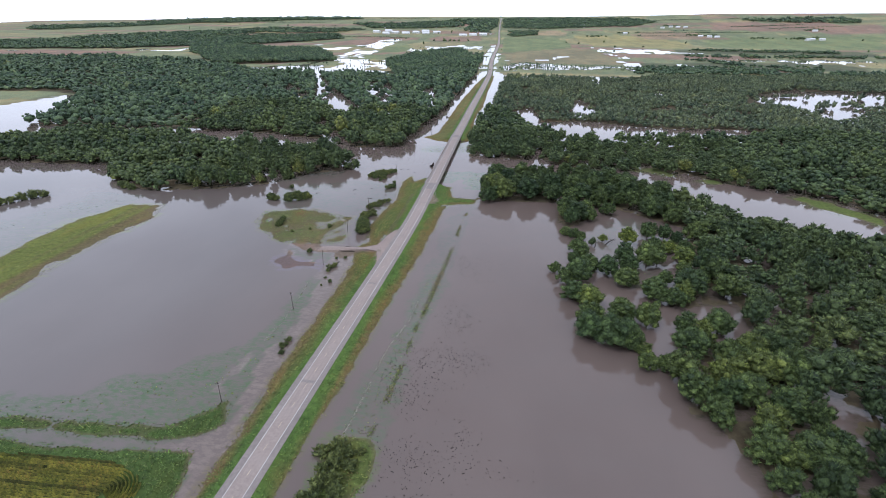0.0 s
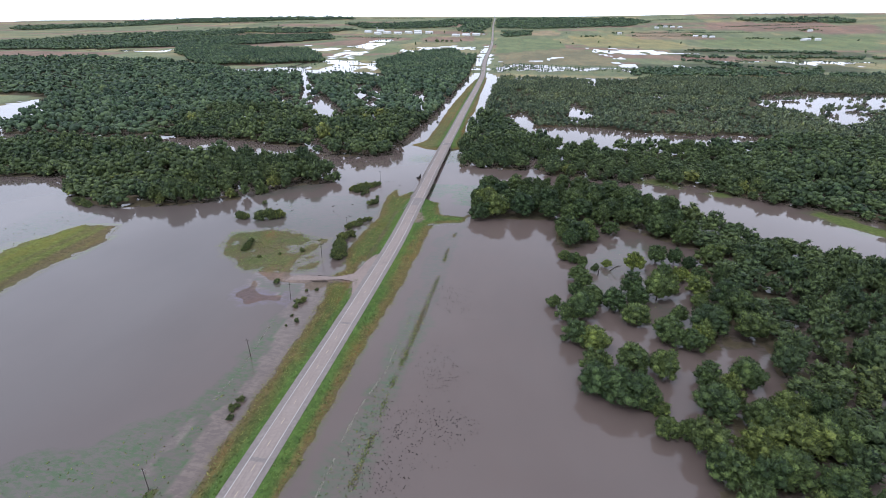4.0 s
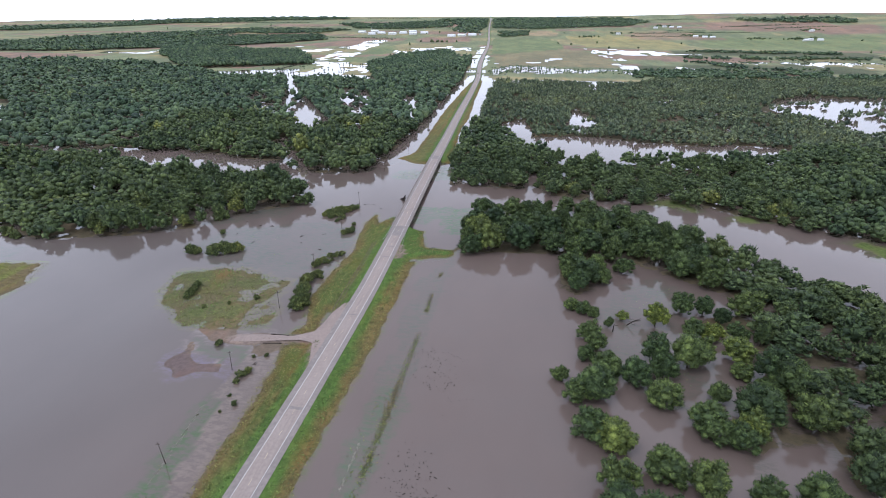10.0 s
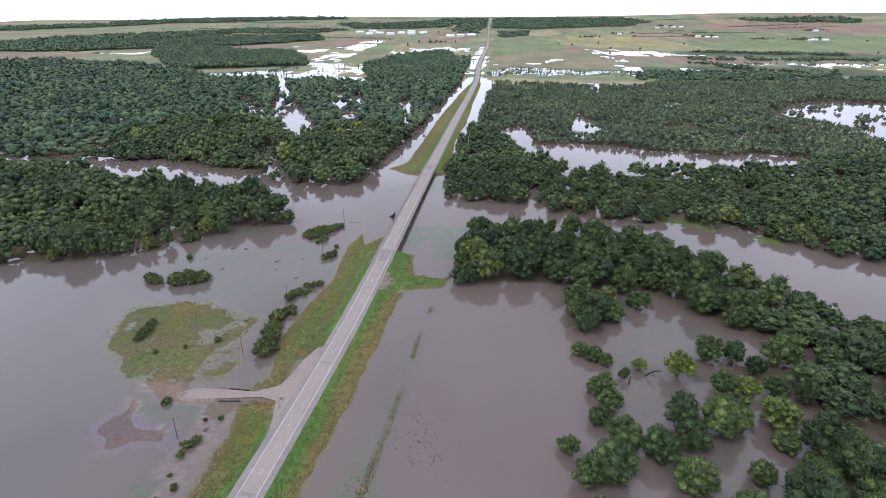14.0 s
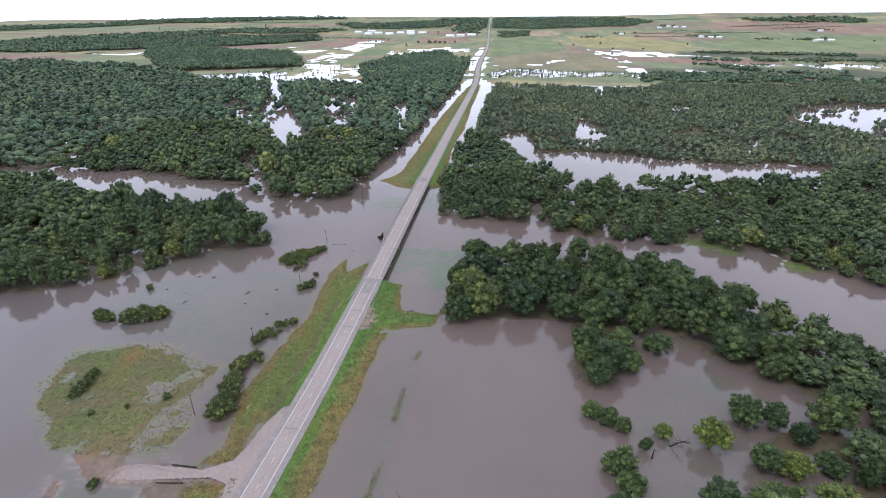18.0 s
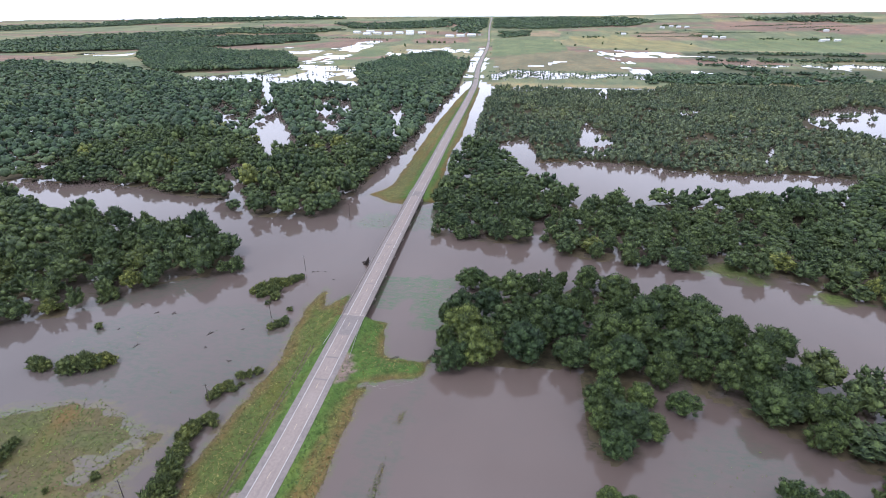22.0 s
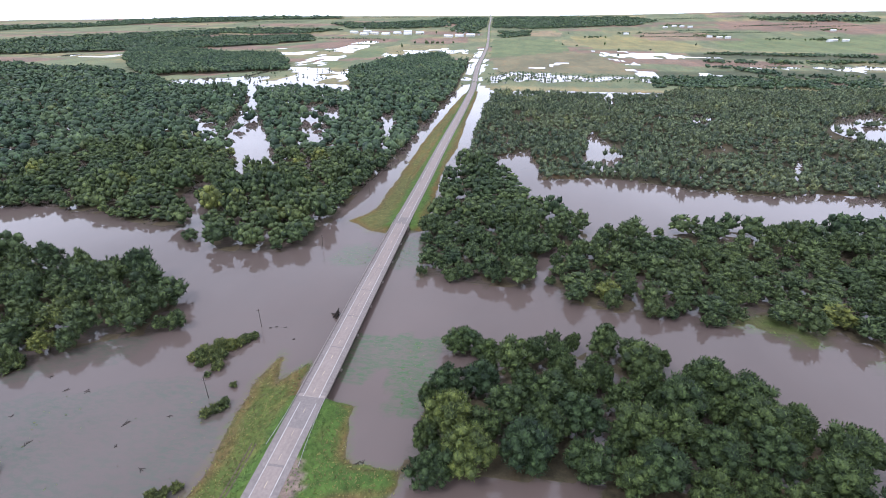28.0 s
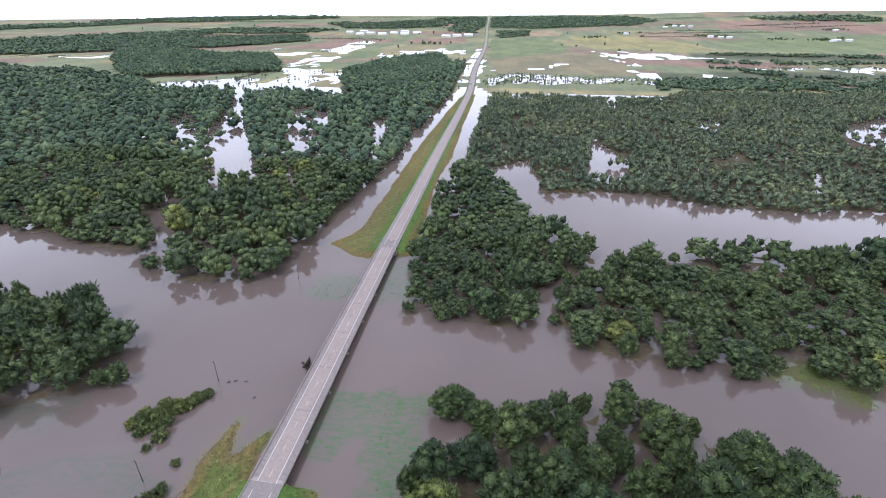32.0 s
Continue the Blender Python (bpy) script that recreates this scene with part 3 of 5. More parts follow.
# name, outline, height, slope, cover, roughness of the surface, pale or lush patches
LAND = [
    (grass_west_near, 1.5, 0.12, GRASS, 0.15), (grass_west_mid, 1.5, 0.12, GRASS, 0.2), (grass_east, 1.5, 0.15, GRASS, 0.15),
    (spit_east, 1.6, 0.2, LUSH, 0.1), (island_west, 0.13, 0.05, ISLE, 0.19), (strip_west, 0.55, 0.035, PASTURE, 0.22),
    (corn_verge, 1.0, 0.15, RANK, 0.2), (corn, 1.2, 0.2, CROP, 0.1), (ditch_bank, 0.6, 0.1, RANK, 0.2),
    (ditch_shallow, -0.03, 0.04, (0.066, 0.104, 0.040), 0.05), (meadow_track, -0.02, 0.05, (0.20, 0.16, 0.125), 0.03), (gravel, 1.6, 0.7, STONE, 0.03), (wash_green, -0.09, 0.04, (0.09, 0.115, 0.06), 0.12), (sand_bar, 0.12, 0.05, (0.21, 0.16, 0.14), 0.05), (sand_spit, 0.04, 0.05, (0.20, 0.155, 0.135), 0.02), (scour, 0.05, 0.03, (0.16, 0.118, 0.145), 0.02), (scour_silt, 0.12, 0.08, (0.24, 0.18, 0.16), 0.04), (island_north_w, 1.5, 0.12, OLIVE, 0.25),
    (island_north_e, 1.5, 0.15, OLIVE, 0.2), (shallow_bridge_a, -0.08, 0.04, (0.058, 0.118, 0.042), 0.05), (shallow_bridge_b, -0.01, 0.05, (0.055, 0.118, 0.036), 0.015),
    (shallow_bridge_c, -0.12, 0.05, (0.08, 0.125, 0.06), 0.14), (shallow_bridge_d, -0.12, 0.05, (0.08, 0.125, 0.06), 0.14), (fence_line, -0.05, 0.06, (0.085, 0.112, 0.062), 0.035), (fence_line_north, -0.24, 0.05, WEED, 0.10), (mud_strip, -0.09, 0.04, SILT, 0.02),
    (fence_clump, 0.2, 0.05, GRASS, 0.3), (bank_d, 0.08, 0.04, GRASS, 0.2), (bank_d3, 0.08, 0.04, GRASS, 0.2), (bank_e, 0.3, 0.05, GRASS, 0.2),
    (shallows_w, -0.2, 0.02, WEED, 0.16), (shallows_n, -0.2, 0.03, WEED, 0.14), (glade, -0.24, 0.03, WEED, 0.14), (fleck_west, -0.16, 0.02, WEED, 0.16),
]
WOODS = [wood_a, wood_b, wood_b2, wood_b3, wood_c, wood_d, wood_e, wood_g1, wood_g2, wood_g3, clump_river]
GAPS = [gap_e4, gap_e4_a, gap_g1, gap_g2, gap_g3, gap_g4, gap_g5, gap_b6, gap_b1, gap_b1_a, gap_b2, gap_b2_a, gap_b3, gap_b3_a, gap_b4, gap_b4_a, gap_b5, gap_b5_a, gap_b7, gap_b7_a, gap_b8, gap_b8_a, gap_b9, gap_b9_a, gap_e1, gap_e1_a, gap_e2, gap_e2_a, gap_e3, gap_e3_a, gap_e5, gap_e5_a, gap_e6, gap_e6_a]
FAR_WATER = [far_water_1, far_airstrip, far_water_2, far_road_flood, far_pond_r, far_road_e, far_water_r, far_water_q, far_water_p, far_flood_l, far_flood_m, far_water_3]
SCRUB, TAN, CROPLAND = (0.10, 0.115, 0.07), (0.215, 0.20, 0.125), (0.175, 0.215, 0.11)
FAR_COVER = [(far_green, CROPLAND), (far_tan, TAN), (far_yellow, (0.28, 0.265, 0.13)), (far_stubble, (0.32, 0.26, 0.17)), (far_brown, (0.27, 0.215, 0.15)), (far_brown_e, PLOUGH), (far_green_e, CROPLAND), (far_brown_w, PLOUGH), (far_brown_m, PLOUGH), (far_brown_n, PLOUGH), (far_scrub, SCRUB), (far_scrub_s, SCRUB)]

# ---- ground: one sheet to the skyline ----
gx = spaced(-290, 300, 2.4, -4700, 4700, 1.016)
gy = spaced(100, 700, 2.4, -700, 4850, 1.04)
X, Y = np.meshgrid(gx, gy)
Z = np.full(X.shape, -1.6)
COVER = np.zeros(X.shape + (3,)) + FLOOR
rough_noise = lumps(X, Y, 5, 1) * 0.6 + lumps(X, Y, 13, 2) * 0.6 + lumps(X, Y, 40, 3) * 0.4


def window(poly, margin):
    p = np.array(poly, float)
    j0, j1 = np.searchsorted(gx, (p[:, 0].min() - margin, p[:, 0].max() + margin))
    i0, i1 = np.searchsorted(gy, (p[:, 1].min() - margin, p[:, 1].max() + margin))
    return slice(max(i0 - 1, 0), i1 + 1), slice(max(j0 - 1, 0), j1 + 1)


# the far plain
far_land = np.clip((Y - 1390 - 0.12 * np.abs(X)) / 60, -1, 1)
west_land = np.where(Y > 560, np.clip((-X - 760 + (Y - 1100) * 0.2) / 60, -1, 1), -1)
plain_land = np.maximum(far_land, np.minimum(west_land, 1))
Z = np.where(plain_land > 0, np.maximum(Z, 0.55 * plain_land + 0.25 * rough_noise), Z)
field = lumps(X * 0.35, Y, 130, 8)
COVER[plain_land > 0] = MEADOW
COVER[(plain_land > 0) & (field > 0.35)] = PLOUGH
COVER[(plain_land > 0) & (field < -0.35)] = STUBBLE
pools = lumps(X, Y * 0.5, 90, 31) + 0.6 * lumps(X * 0.4, Y, 45, 32)
Z = np.where((plain_land > 0) & (pools > 1.0) & (Y < 2600), -0.2, Z)
for poly, c in FAR_COVER:
    w = window(poly, 5)
    COVER[w][inside(poly, X[w], Y[w]) > 0] = c
for poly in FAR_WATER:
    w = window(poly, 60)
    d = inside(poly, X[w], Y[w]) + 14 * lumps(X[w], Y[w], 60, 5)
    streak = lumps(X[w], Y[w] * 0.6, 34, 6) + 0.7 * lumps(X[w] * 0.3, Y[w], 19, 9)
    Z[w] = np.where(d > 0, np.minimum(Z[w], -0.3 + 1.1 * np.maximum(0, streak)), Z[w])
for poly in (airfield_grass, airfield_grass_s):
    w = window(poly, 20)
    d = inside(poly, X[w], Y[w]) + 10 * lumps(X[w], Y[w], 30, 14)
    Z[w] = np.where(d > 0, 0.4, Z[w])
    COVER[w][d > 0] = CROPLAND
for poly in WOODS:
    w = window(poly, 20)
    d = inside(poly, X[w], Y[w])
    Z[w] = np.where(d > 0, np.maximum(Z[w], (0.14 if poly is wood_e else -0.04) + 0.30 * rough_noise[w]), Z[w])
    COVER[w][d > -4] = FLOOR
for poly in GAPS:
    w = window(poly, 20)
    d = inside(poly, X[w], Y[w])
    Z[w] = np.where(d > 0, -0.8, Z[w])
for poly, top, slope, c, uneven in LAND:
    w = window(poly, 30)
    d = inside(poly, X[w], Y[w]) + (1.2 * lumps(X[w], Y[w], 6, 7) if top > 0.3 else 2.5 * lumps(X[w], Y[w], 7, 7) + 3.0 * lumps(X[w], Y[w], 15, 12))
    h = np.minimum(top, d * slope) + uneven * rough_noise[w] * np.clip(d / 4 + 0.5, 0, 1)
    if top < 0:  # drowned ground stays just under the flood
        h = np.minimum(h, -0.015)
    higher = (h > Z[w]) & (d > -6)
    Z[w] = np.where(higher, h, Z[w])
    COVER[w][higher] = c
# dry-grass fringe on the verges
for poly in (grass_east, grass_west_near, grass_west_mid, spit_east, island_north_w, island_north_e):
    w = window(poly, 10)
    d = inside(poly, X[w], Y[w])
    k = np.clip((1.15 if poly is spit_east else 1.5) - np.abs(d - 1.5) / 2.9 + 0.7 * lumps(X[w], Y[w], 9, 11), 0, 1)[..., None]
    COVER[w] = COVER[w] * (1 - k) + np.array(DRY) * k
w = window(island_west, 5)
green_k = np.clip(0.35 + 1.1 * lumps(X[w], Y[w], 11, 63) + 0.4 * lumps(X[w], Y[w], 4, 64), 0, 0.55)[..., None]
COVER[w] = np.where((inside(island_west, X[w], Y[w]) > -3)[..., None], COVER[w] * (1 - green_k) + np.array((0.10, 0.15, 0.045)) * green_k, COVER[w])
# the pasture strip is striped along its length, browner on its eastern side
w = window(strip_west, 5)
lane_k = np.clip(0.55 * np.sin(X[w] / 2.3 + 0.8 * lumps(X[w], Y[w] * 0.2, 9, 61)) + 0.06 * (X[w] + 238) + 0.5 * lumps(X[w], Y[w] * 0.3, 8, 62), 0, 1)[..., None]
COVER[w] = np.where((inside(strip_west, X[w], Y[w]) > -3)[..., None], COVER[w] * (1 - lane_k) + np.array((0.15, 0.12, 0.06)) * lane_k, COVER[w])
Z += far_rise(X, Y)
# the road's bank
dx = np.abs(X - road_x(Y))
bank = road_z(Y) - 0.12 - np.clip(dx - 7.0, 0, None) * (0.28 + 0.17 * np.clip((Y - 425) / 35, 0, 1) * (Y < 600))
on_bridge = (Y > 476) & (Y < 669)
bank = np.where(on_bridge, -9, bank)
near_bank = (bank > Z) & (dx < 26)
verge = near_bank & (dx > 6)
fringe = np.clip((dx - 10) / 6 + 0.5 * lumps(X, Y, 8, 21), 0, 0.75)[..., None]
COVER[near_bank] = (np.array(LUSH) * (1 - fringe) + COVER * fringe)[near_bank]
for poly in (gravel, apron_e):
    w = window(poly, 3)
    COVER[w][inside(poly, X[w], Y[w]) > -0.5] = STONE
Z = np.where(near_bank, bank + 0.08 * rough_noise, Z)


def mesh_from(name, verts, faces, mat, smooth=False):
    me = bpy.data.meshes.new(name)
    verts = np.asarray(verts, np.float32)
    faces = np.asarray(faces, np.int32)
    k = faces.shape[1]
    me.vertices.add(len(verts))
    me.vertices.foreach_set("co", verts.ravel())
    me.loops.add(faces.size)
    me.loops.foreach_set("vertex_index", faces.ravel())
    me.polygons.add(len(faces))
    me.polygons.foreach_set("loop_start", np.arange(0, faces.size, k, dtype=np.int32))
    me.polygons.foreach_set("use_smooth", np.full(len(faces), smooth))
    me.update(calc_edges=True)
    me.materials.append(mat)
    return me


ny, nx = X.shape
idx = np.arange(nx * ny).reshape(ny, nx)
quads = np.stack([idx[:-1, :-1], idx[:-1, 1:], idx[1:, 1:], idx[1:, :-1]], -1).reshape(-1, 4)
ground_mesh = mesh_from("ground", np.stack([X, Y, Z], -1).reshape(-1, 3), quads, M_GROUND, True)
att = ground_mesh.attributes.new("cover", "FLOAT_COLOR", "POINT")
att.data.foreach_set("color", np.concatenate([COVER, np.ones(X.shape + (1,))], -1).astype(np.float32).ravel())
ground = tagged(new("ground", ground_mesh), "grassy and muddy flood plain, far fields lifted to fit the view", "ground", kind="structure")

# the flood: a sheet over all ground that is not well above it; murky shallows let the bed's colour through
XW, YW = np.meshgrid(spaced(-135, 70, 1.9, -4700, 4700, 1.05), spaced(114, 535, 1.9, -700, 4850, 1.055))
JW, IW = np.clip(np.searchsorted(gx, XW) - 1, 0, len(gx) - 2), np.clip(np.searchsorted(gy, YW) - 1, 0, len(gy) - 2)
UW = np.clip((XW - gx[JW]) / (gx[JW + 1] - gx[JW]), 0, 1)
VW = np.clip((YW - gy[IW]) / (gy[IW + 1] - gy[IW]), 0, 1)
ZW = (Z[IW, JW] * (1 - UW) + Z[IW, JW + 1] * UW) * (1 - VW) + (Z[IW + 1, JW] * (1 - UW) + Z[IW + 1, JW + 1] * UW) * VW
CW = COVER[IW + (VW > 0.5), JW + (UW > 0.5)]
idw = np.arange(XW.size).reshape(XW.shape)
qw = np.stack([idw[:-1, :-1], idw[:-1, 1:], idw[1:, 1:], idw[1:, :-1]], -1).reshape(-1, 4)
wet = np.minimum.reduce([ZW[:-1, :-1], ZW[:-1, 1:], ZW[1:, 1:], ZW[1:, :-1]]).ravel() < 3.0
water_mesh = mesh_from("water", np.stack([XW, YW, np.zeros(XW.shape)], -1).reshape(-1, 3), qw[wet], M_WATER, True)
att = water_mesh.attributes.new("bed", "FLOAT_COLOR", "POINT")
shallow = np.clip(1.0 + ZW / 0.42, 0, 1)
att.data.foreach_set("color", np.concatenate([CW, shallow[..., None]], -1).astype(np.float32).ravel())
water = tagged(new("water", water_mesh), "still brown flood water covering fields and river", "water", kind="structure")


def ground_z(x, y):
    """Height of the sheet at a place, or at arrays of places."""
    x, y = np.asarray(x, float), np.asarray(y, float)
    j = np.clip(np.searchsorted(gx, x) - 1, 0, nx - 2)
    i = np.clip(np.searchsorted(gy, y) - 1, 0, ny - 2)
    u = np.clip((x - gx[j]) / (gx[j + 1] - gx[j]), 0, 1)
    v = np.clip((y - gy[i]) / (gy[i + 1] - gy[i]), 0, 1)
    return (Z[i, j] * (1 - u) + Z[i, j + 1] * u) * (1 - v) + (Z[i + 1, j] * (1 - u) + Z[i + 1, j + 1] * u) * v


# ---- road ----


def strip(name, x0, x1, ys, lift, mat, z0=None):
    """A ribbon along the road between two offsets from its centre line."""
    ys = np.asarray(ys, float)
    c, z = road_x(ys), road_z(ys) + lift
    v = np.concatenate([np.stack([c + x0, ys, z], -1), np.stack([c + x1, ys, z], -1)])
    n = len(ys)
    i = np.arange(n - 1)
    f = np.stack([i, i + n, i + n + 1, i + 1], -1)
    return mesh_from(name, v, f, mat)


def thing(name, label, category, group="", kind="", at=(0, 0, 0)):
    e = new(name)
    e.location = at
    return tagged(e, label, category, group, kind)


def child(name, me, parent, label=""):
    o = new(name, me)
    o.parent = parent
    return tagged(o, label) if label else o


Y_ROAD = np.concatenate([np.arange(-290, 1500, 8.0), np.arange(1500, 4880, 40.0)])
road = tagged(new("road", strip("road", -3.66, 3.66, Y_ROAD, 0.0, M_ROAD)), "two-lane highway of worn pale grey asphalt", "road", kind="structure")
child("shoulder", strip("shoulder", -6.6, -3.66, Y_ROAD, -0.01, M_SHOULDER), road, "paved shoulder west of the lanes")
child("shoulder", strip("shoulder", 3.66, 6.4, Y_ROAD, -0.01, M_SHOULDER), road, "paved shoulder east of the lanes")
for side in (-1, 1):
    x = side * 3.6
    child("edge_line", strip("edge_line", x - 0.09, x + 0.09, Y_ROAD[:330], 0.012, M_WHITE), road, "white painted edge line")
y = 62.0
while y < 1390:
    child("dash", strip("dash", -0.08, 0.08, [y, y + 3.05], 0.014, M_YELLOW), road)
    y += 12.19

# ---- trees ----


def clump_cloud(rng, lobes, leaves, size, radius, height, base, stand=0.3, lump=(0.2, 0.38), slim=0.36):
    """Vertices and quads of leaf clumps spread over the lobes of a domed crown."""
    cen, rad = [], []
    half = (height - base) / 2
    mid = base + half * 0.92
    for k in range(lobes):
        up = 0.97 - 1.5 * ((k + rng.uniform(0.1, 0.9)) / lobes)
        th = k * 2.39996 + rng.uniform(-0.5, 0.5)
        ring = math.sqrt(max(0.02, 1 - up * up)) if up > 0 else 1.0 - 0.25 * abs(up)
        reach = rng.uniform(0.62, 0.92)
        cen.append((radius * reach * ring * math.cos(th), radius * reach * ring * math.sin(th), mid + up * half * rng.uniform(0.6, 0.94)))
        rad.append(radius * rng.uniform(*lump))
    cen.append((0, 0, mid)), rad.append(radius * 0.70)
    cen, rad = np.array(cen), np.array(rad)
    w = rad**2 / (rad**2).sum()
    which = rng.choice(len(rad), leaves * 3, p=w)
    d = rng.normal(size=(leaves * 3, 3))
    d[:, 2] = np.abs(d[:, 2]) * np.where(rng.rand(leaves * 3) < 0.78, 1, -0.7)
    d /= np.linalg.norm(d, axis=1)[:, None]
    p = cen[which] + d * (rad[which] * rng.uniform(0.86, 1.1, leaves * 3))[:, None]
    # only the clumps that lie outside the other lobes
    free = np.ones(len(p), bool)
    for k, (c, r) in enumerate(zip(cen, rad)):
        free &= (which == k) | (((p - c) ** 2).sum(1) > (0.84 * r) ** 2)
    keep = np.nonzero(free)[0][:leaves]
    p, d = p[keep], d[keep]
    n = len(p)
    out = p - np.array((0, 0, mid - half * 0.3))
    out /= np.linalg.norm(out, axis=1)[:, None] + 1e-9
    axis = d * 0.7 + out * 0.35 + rng.normal(size=(n, 3)) * 0.36
    axis /= np.linalg.norm(axis, axis=1)[:, None]
    side = np.cross(axis, rng.normal(size=(n, 3)))
    side /= np.linalg.norm(side, axis=1)[:, None] + 1e-9
    # part of the sprays lies on the crown, part stands out of it and upwards
    spray = d * 0.8 + np.array((0, 0, 0.55)) + rng.normal(size=(n, 3)) * 0.3
    spray /= np.linalg.norm(spray, axis=1)[:, None]
    other = np.where((rng.rand(n) < stand)[:, None], spray, np.cross(axis, side))
    sz = (size * rng.uniform(0.5, 1.4, n))[:, None]
    a, c = other * sz * 0.8, side * sz * slim
    v = np.stack([p - a * 0.8, p - c * rng.uniform(0.6, 1.3, (n, 1)), p + a * rng.uniform(0.8, 1.4, (n, 1)), p + c * rng.uniform(0.6, 1.3, (n, 1))], 1).reshape(-1, 3)
    f = np.arange(n * 4).reshape(-1, 4)
    return v, f, cen, rad


ICO_V, ICO_F = [], []
_bm = bmesh.new()
bmesh.ops.create_icosphere(_bm, subdivisions=1, radius=1)
ICO_V = np.array([v.co[:] for v in _bm.verts])
ICO_F = np.array([[v.index for v in f.verts] for f in _bm.faces])
_bm.free()


def blob(cen, rad, shrink, rng):
    """A lumpy leafy body for each lobe."""
    n = len(ICO_V)
    vs = [c + ICO_V * r * shrink * rng.uniform(0.82, 1.14, (n, 1)) for c, r in zip(cen, rad)]
    fs = [ICO_F + n * i for i in range(len(rad))]
    return np.concatenate(vs), np.concatenate(fs)


def tri(f):
    return np.concatenate([f[:, [0, 1, 2]], f[:, [0, 2, 3]]])


def crown_arrays(seed, lobes, leaves, size, radius=6.0, height=14.5, base=3.0, stand=0.3, body=0.93, heads=1, lump=(0.2, 0.38), slim=0.36):
    """A crown of one or more leafy heads, as vertices and triangles."""
    rng = np.random.RandomState(seed)
    V, Fc, off = [], [], 0
    turn = rng.uniform(0, 6.28)
    for k in range(heads):
        r, top, shift = radius, height, np.zeros(3)
        if heads > 1:
            r = radius * rng.uniform(0.66, 0.82)
            top = base + (height - base) * (1.0 if k == 0 else rng.uniform(0.72, 0.96))
            th = turn + k * 6.28 / heads + rng.uniform(-0.5, 0.5)
            shift = np.array((math.cos(th), math.sin(th), 0)) * (radius - r) * rng.uniform(0.75, 1.15)
        v, f, cen, rad = clump_cloud(rng, lobes // heads, leaves // heads, size, r, top, base, stand, lump, slim)
        bv, bf = blob(cen, rad, body, rng)
        V += [v + shift, bv + shift]
        Fc += [tri(f) + off, bf + off + len(v)]
        off += len(v) + len(bv)
    return np.concatenate(V), np.concatenate(Fc)


def limb(bm, a, b2, r0, r1, sides=6):
    a, b2 = Vector(a), Vector(b2)
    q = (b2 - a).to_track_quat("Z", "Y")
    rings = []
    for p, r in ((a, r0), (b2, r1)):
        rings.append([bm.verts.new(p + q @ Vector((r * math.cos(k * 2 * math.pi / sides), r * math.sin(k * 2 * math.pi / sides), 0))) for k in range(sides)])
    for k in range(sides):
        bm.faces.new((rings[0][k], rings[0][(k + 1) % sides], rings[1][(k + 1) % sides], rings[1][k]))
    bm.faces.new(rings[1])


def bm_mesh(name, bm, mat):
    me = bpy.data.meshes.new(name)
    bm.normal_update()
    bm.to_mesh(me)
    bm.free()
    me.materials.append(mat)
    return me


def trunk_mesh(seed):
    r = random.Random(seed)
    bm = bmesh.new()
    limb(bm, (0, 0, -1.5), (0.15, 0.1, 4.2), 0.34, 0.26)
    for k in range(4):
        th = k * 1.6 + r.uniform(-0.4, 0.4)
        limb(bm, (0.15, 0.1, 3.2 + 0.4 * k), (2.6 * math.cos(th), 2.6 * math.sin(th), 7.5 + r.uniform(-1, 2)), 0.2, 0.07, 5)
    limb(bm, (0.15, 0.1, 4.1), (0.2, -0.1, 11), 0.24, 0.06)
    return bm_mesh("trunk", bm, M_BARK)


TREES = []
for k in range(10):
    v, f = crown_arrays(40 + k, 44, 2300, 0.78, 6.3 + 0.2 * (k % 4), 13.8 + (k * 7 % 5) * 0.7, 0.2, 0.75, 0.84, 1 + k % 2, (0.16, 0.36), 0.23)
    TREES.append((mesh_from("crown", v, f, M_LEAF, True), trunk_mesh(k)))
SHADED_TREES = []
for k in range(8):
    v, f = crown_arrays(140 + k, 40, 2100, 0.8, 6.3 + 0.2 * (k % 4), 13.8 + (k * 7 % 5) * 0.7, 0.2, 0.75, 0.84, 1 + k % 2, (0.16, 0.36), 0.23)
    SHADED_TREES.append((mesh_from("crown", v, f, M_LEAF_SHADED, True), trunk_mesh(40 + k)))


WILLOWS = []
for k in range(4):
    v, f = crown_arrays(340 + k, 16, 1000, 1.25, 6.5, 14.2, 0.2, 0.85, 0.84, 1, (0.2, 0.38), 0.19)
    WILLOWS.append((mesh_from("crown", v, f, M_BUSH, True), trunk_mesh(20 + k)))


def tree(x, y, width=13.0, tall=0.0, label="broad green leafy tree standing in flood water", group="flooded woodland trees", kinds=TREES):
    k = random.randrange(len(kinds))
    e = thing("tree", label, "tree", group)
    tall = tall or (9.5 + 0.45 * width) * random.uniform(0.88, 1.14)
    e.matrix_basis = pose(x, y, float(max(ground_z(x, y), -0.9)), 0, 0, random.uniform(0, 360)) @ Matrix.Diagonal((width / 13.4, width / 13.4, tall / 14.6, 1))
    child("trunk", kinds[k][1], e)
    child("crown", kinds[k][0], e)
    return e


HALF_OPEN = [gap_b2, gap_b3, gap_b5, gap_b2_a, gap_b3_a, gap_b5_a, gap_e3, gap_e3_a, gap_g1, gap_g2, gap_g3]


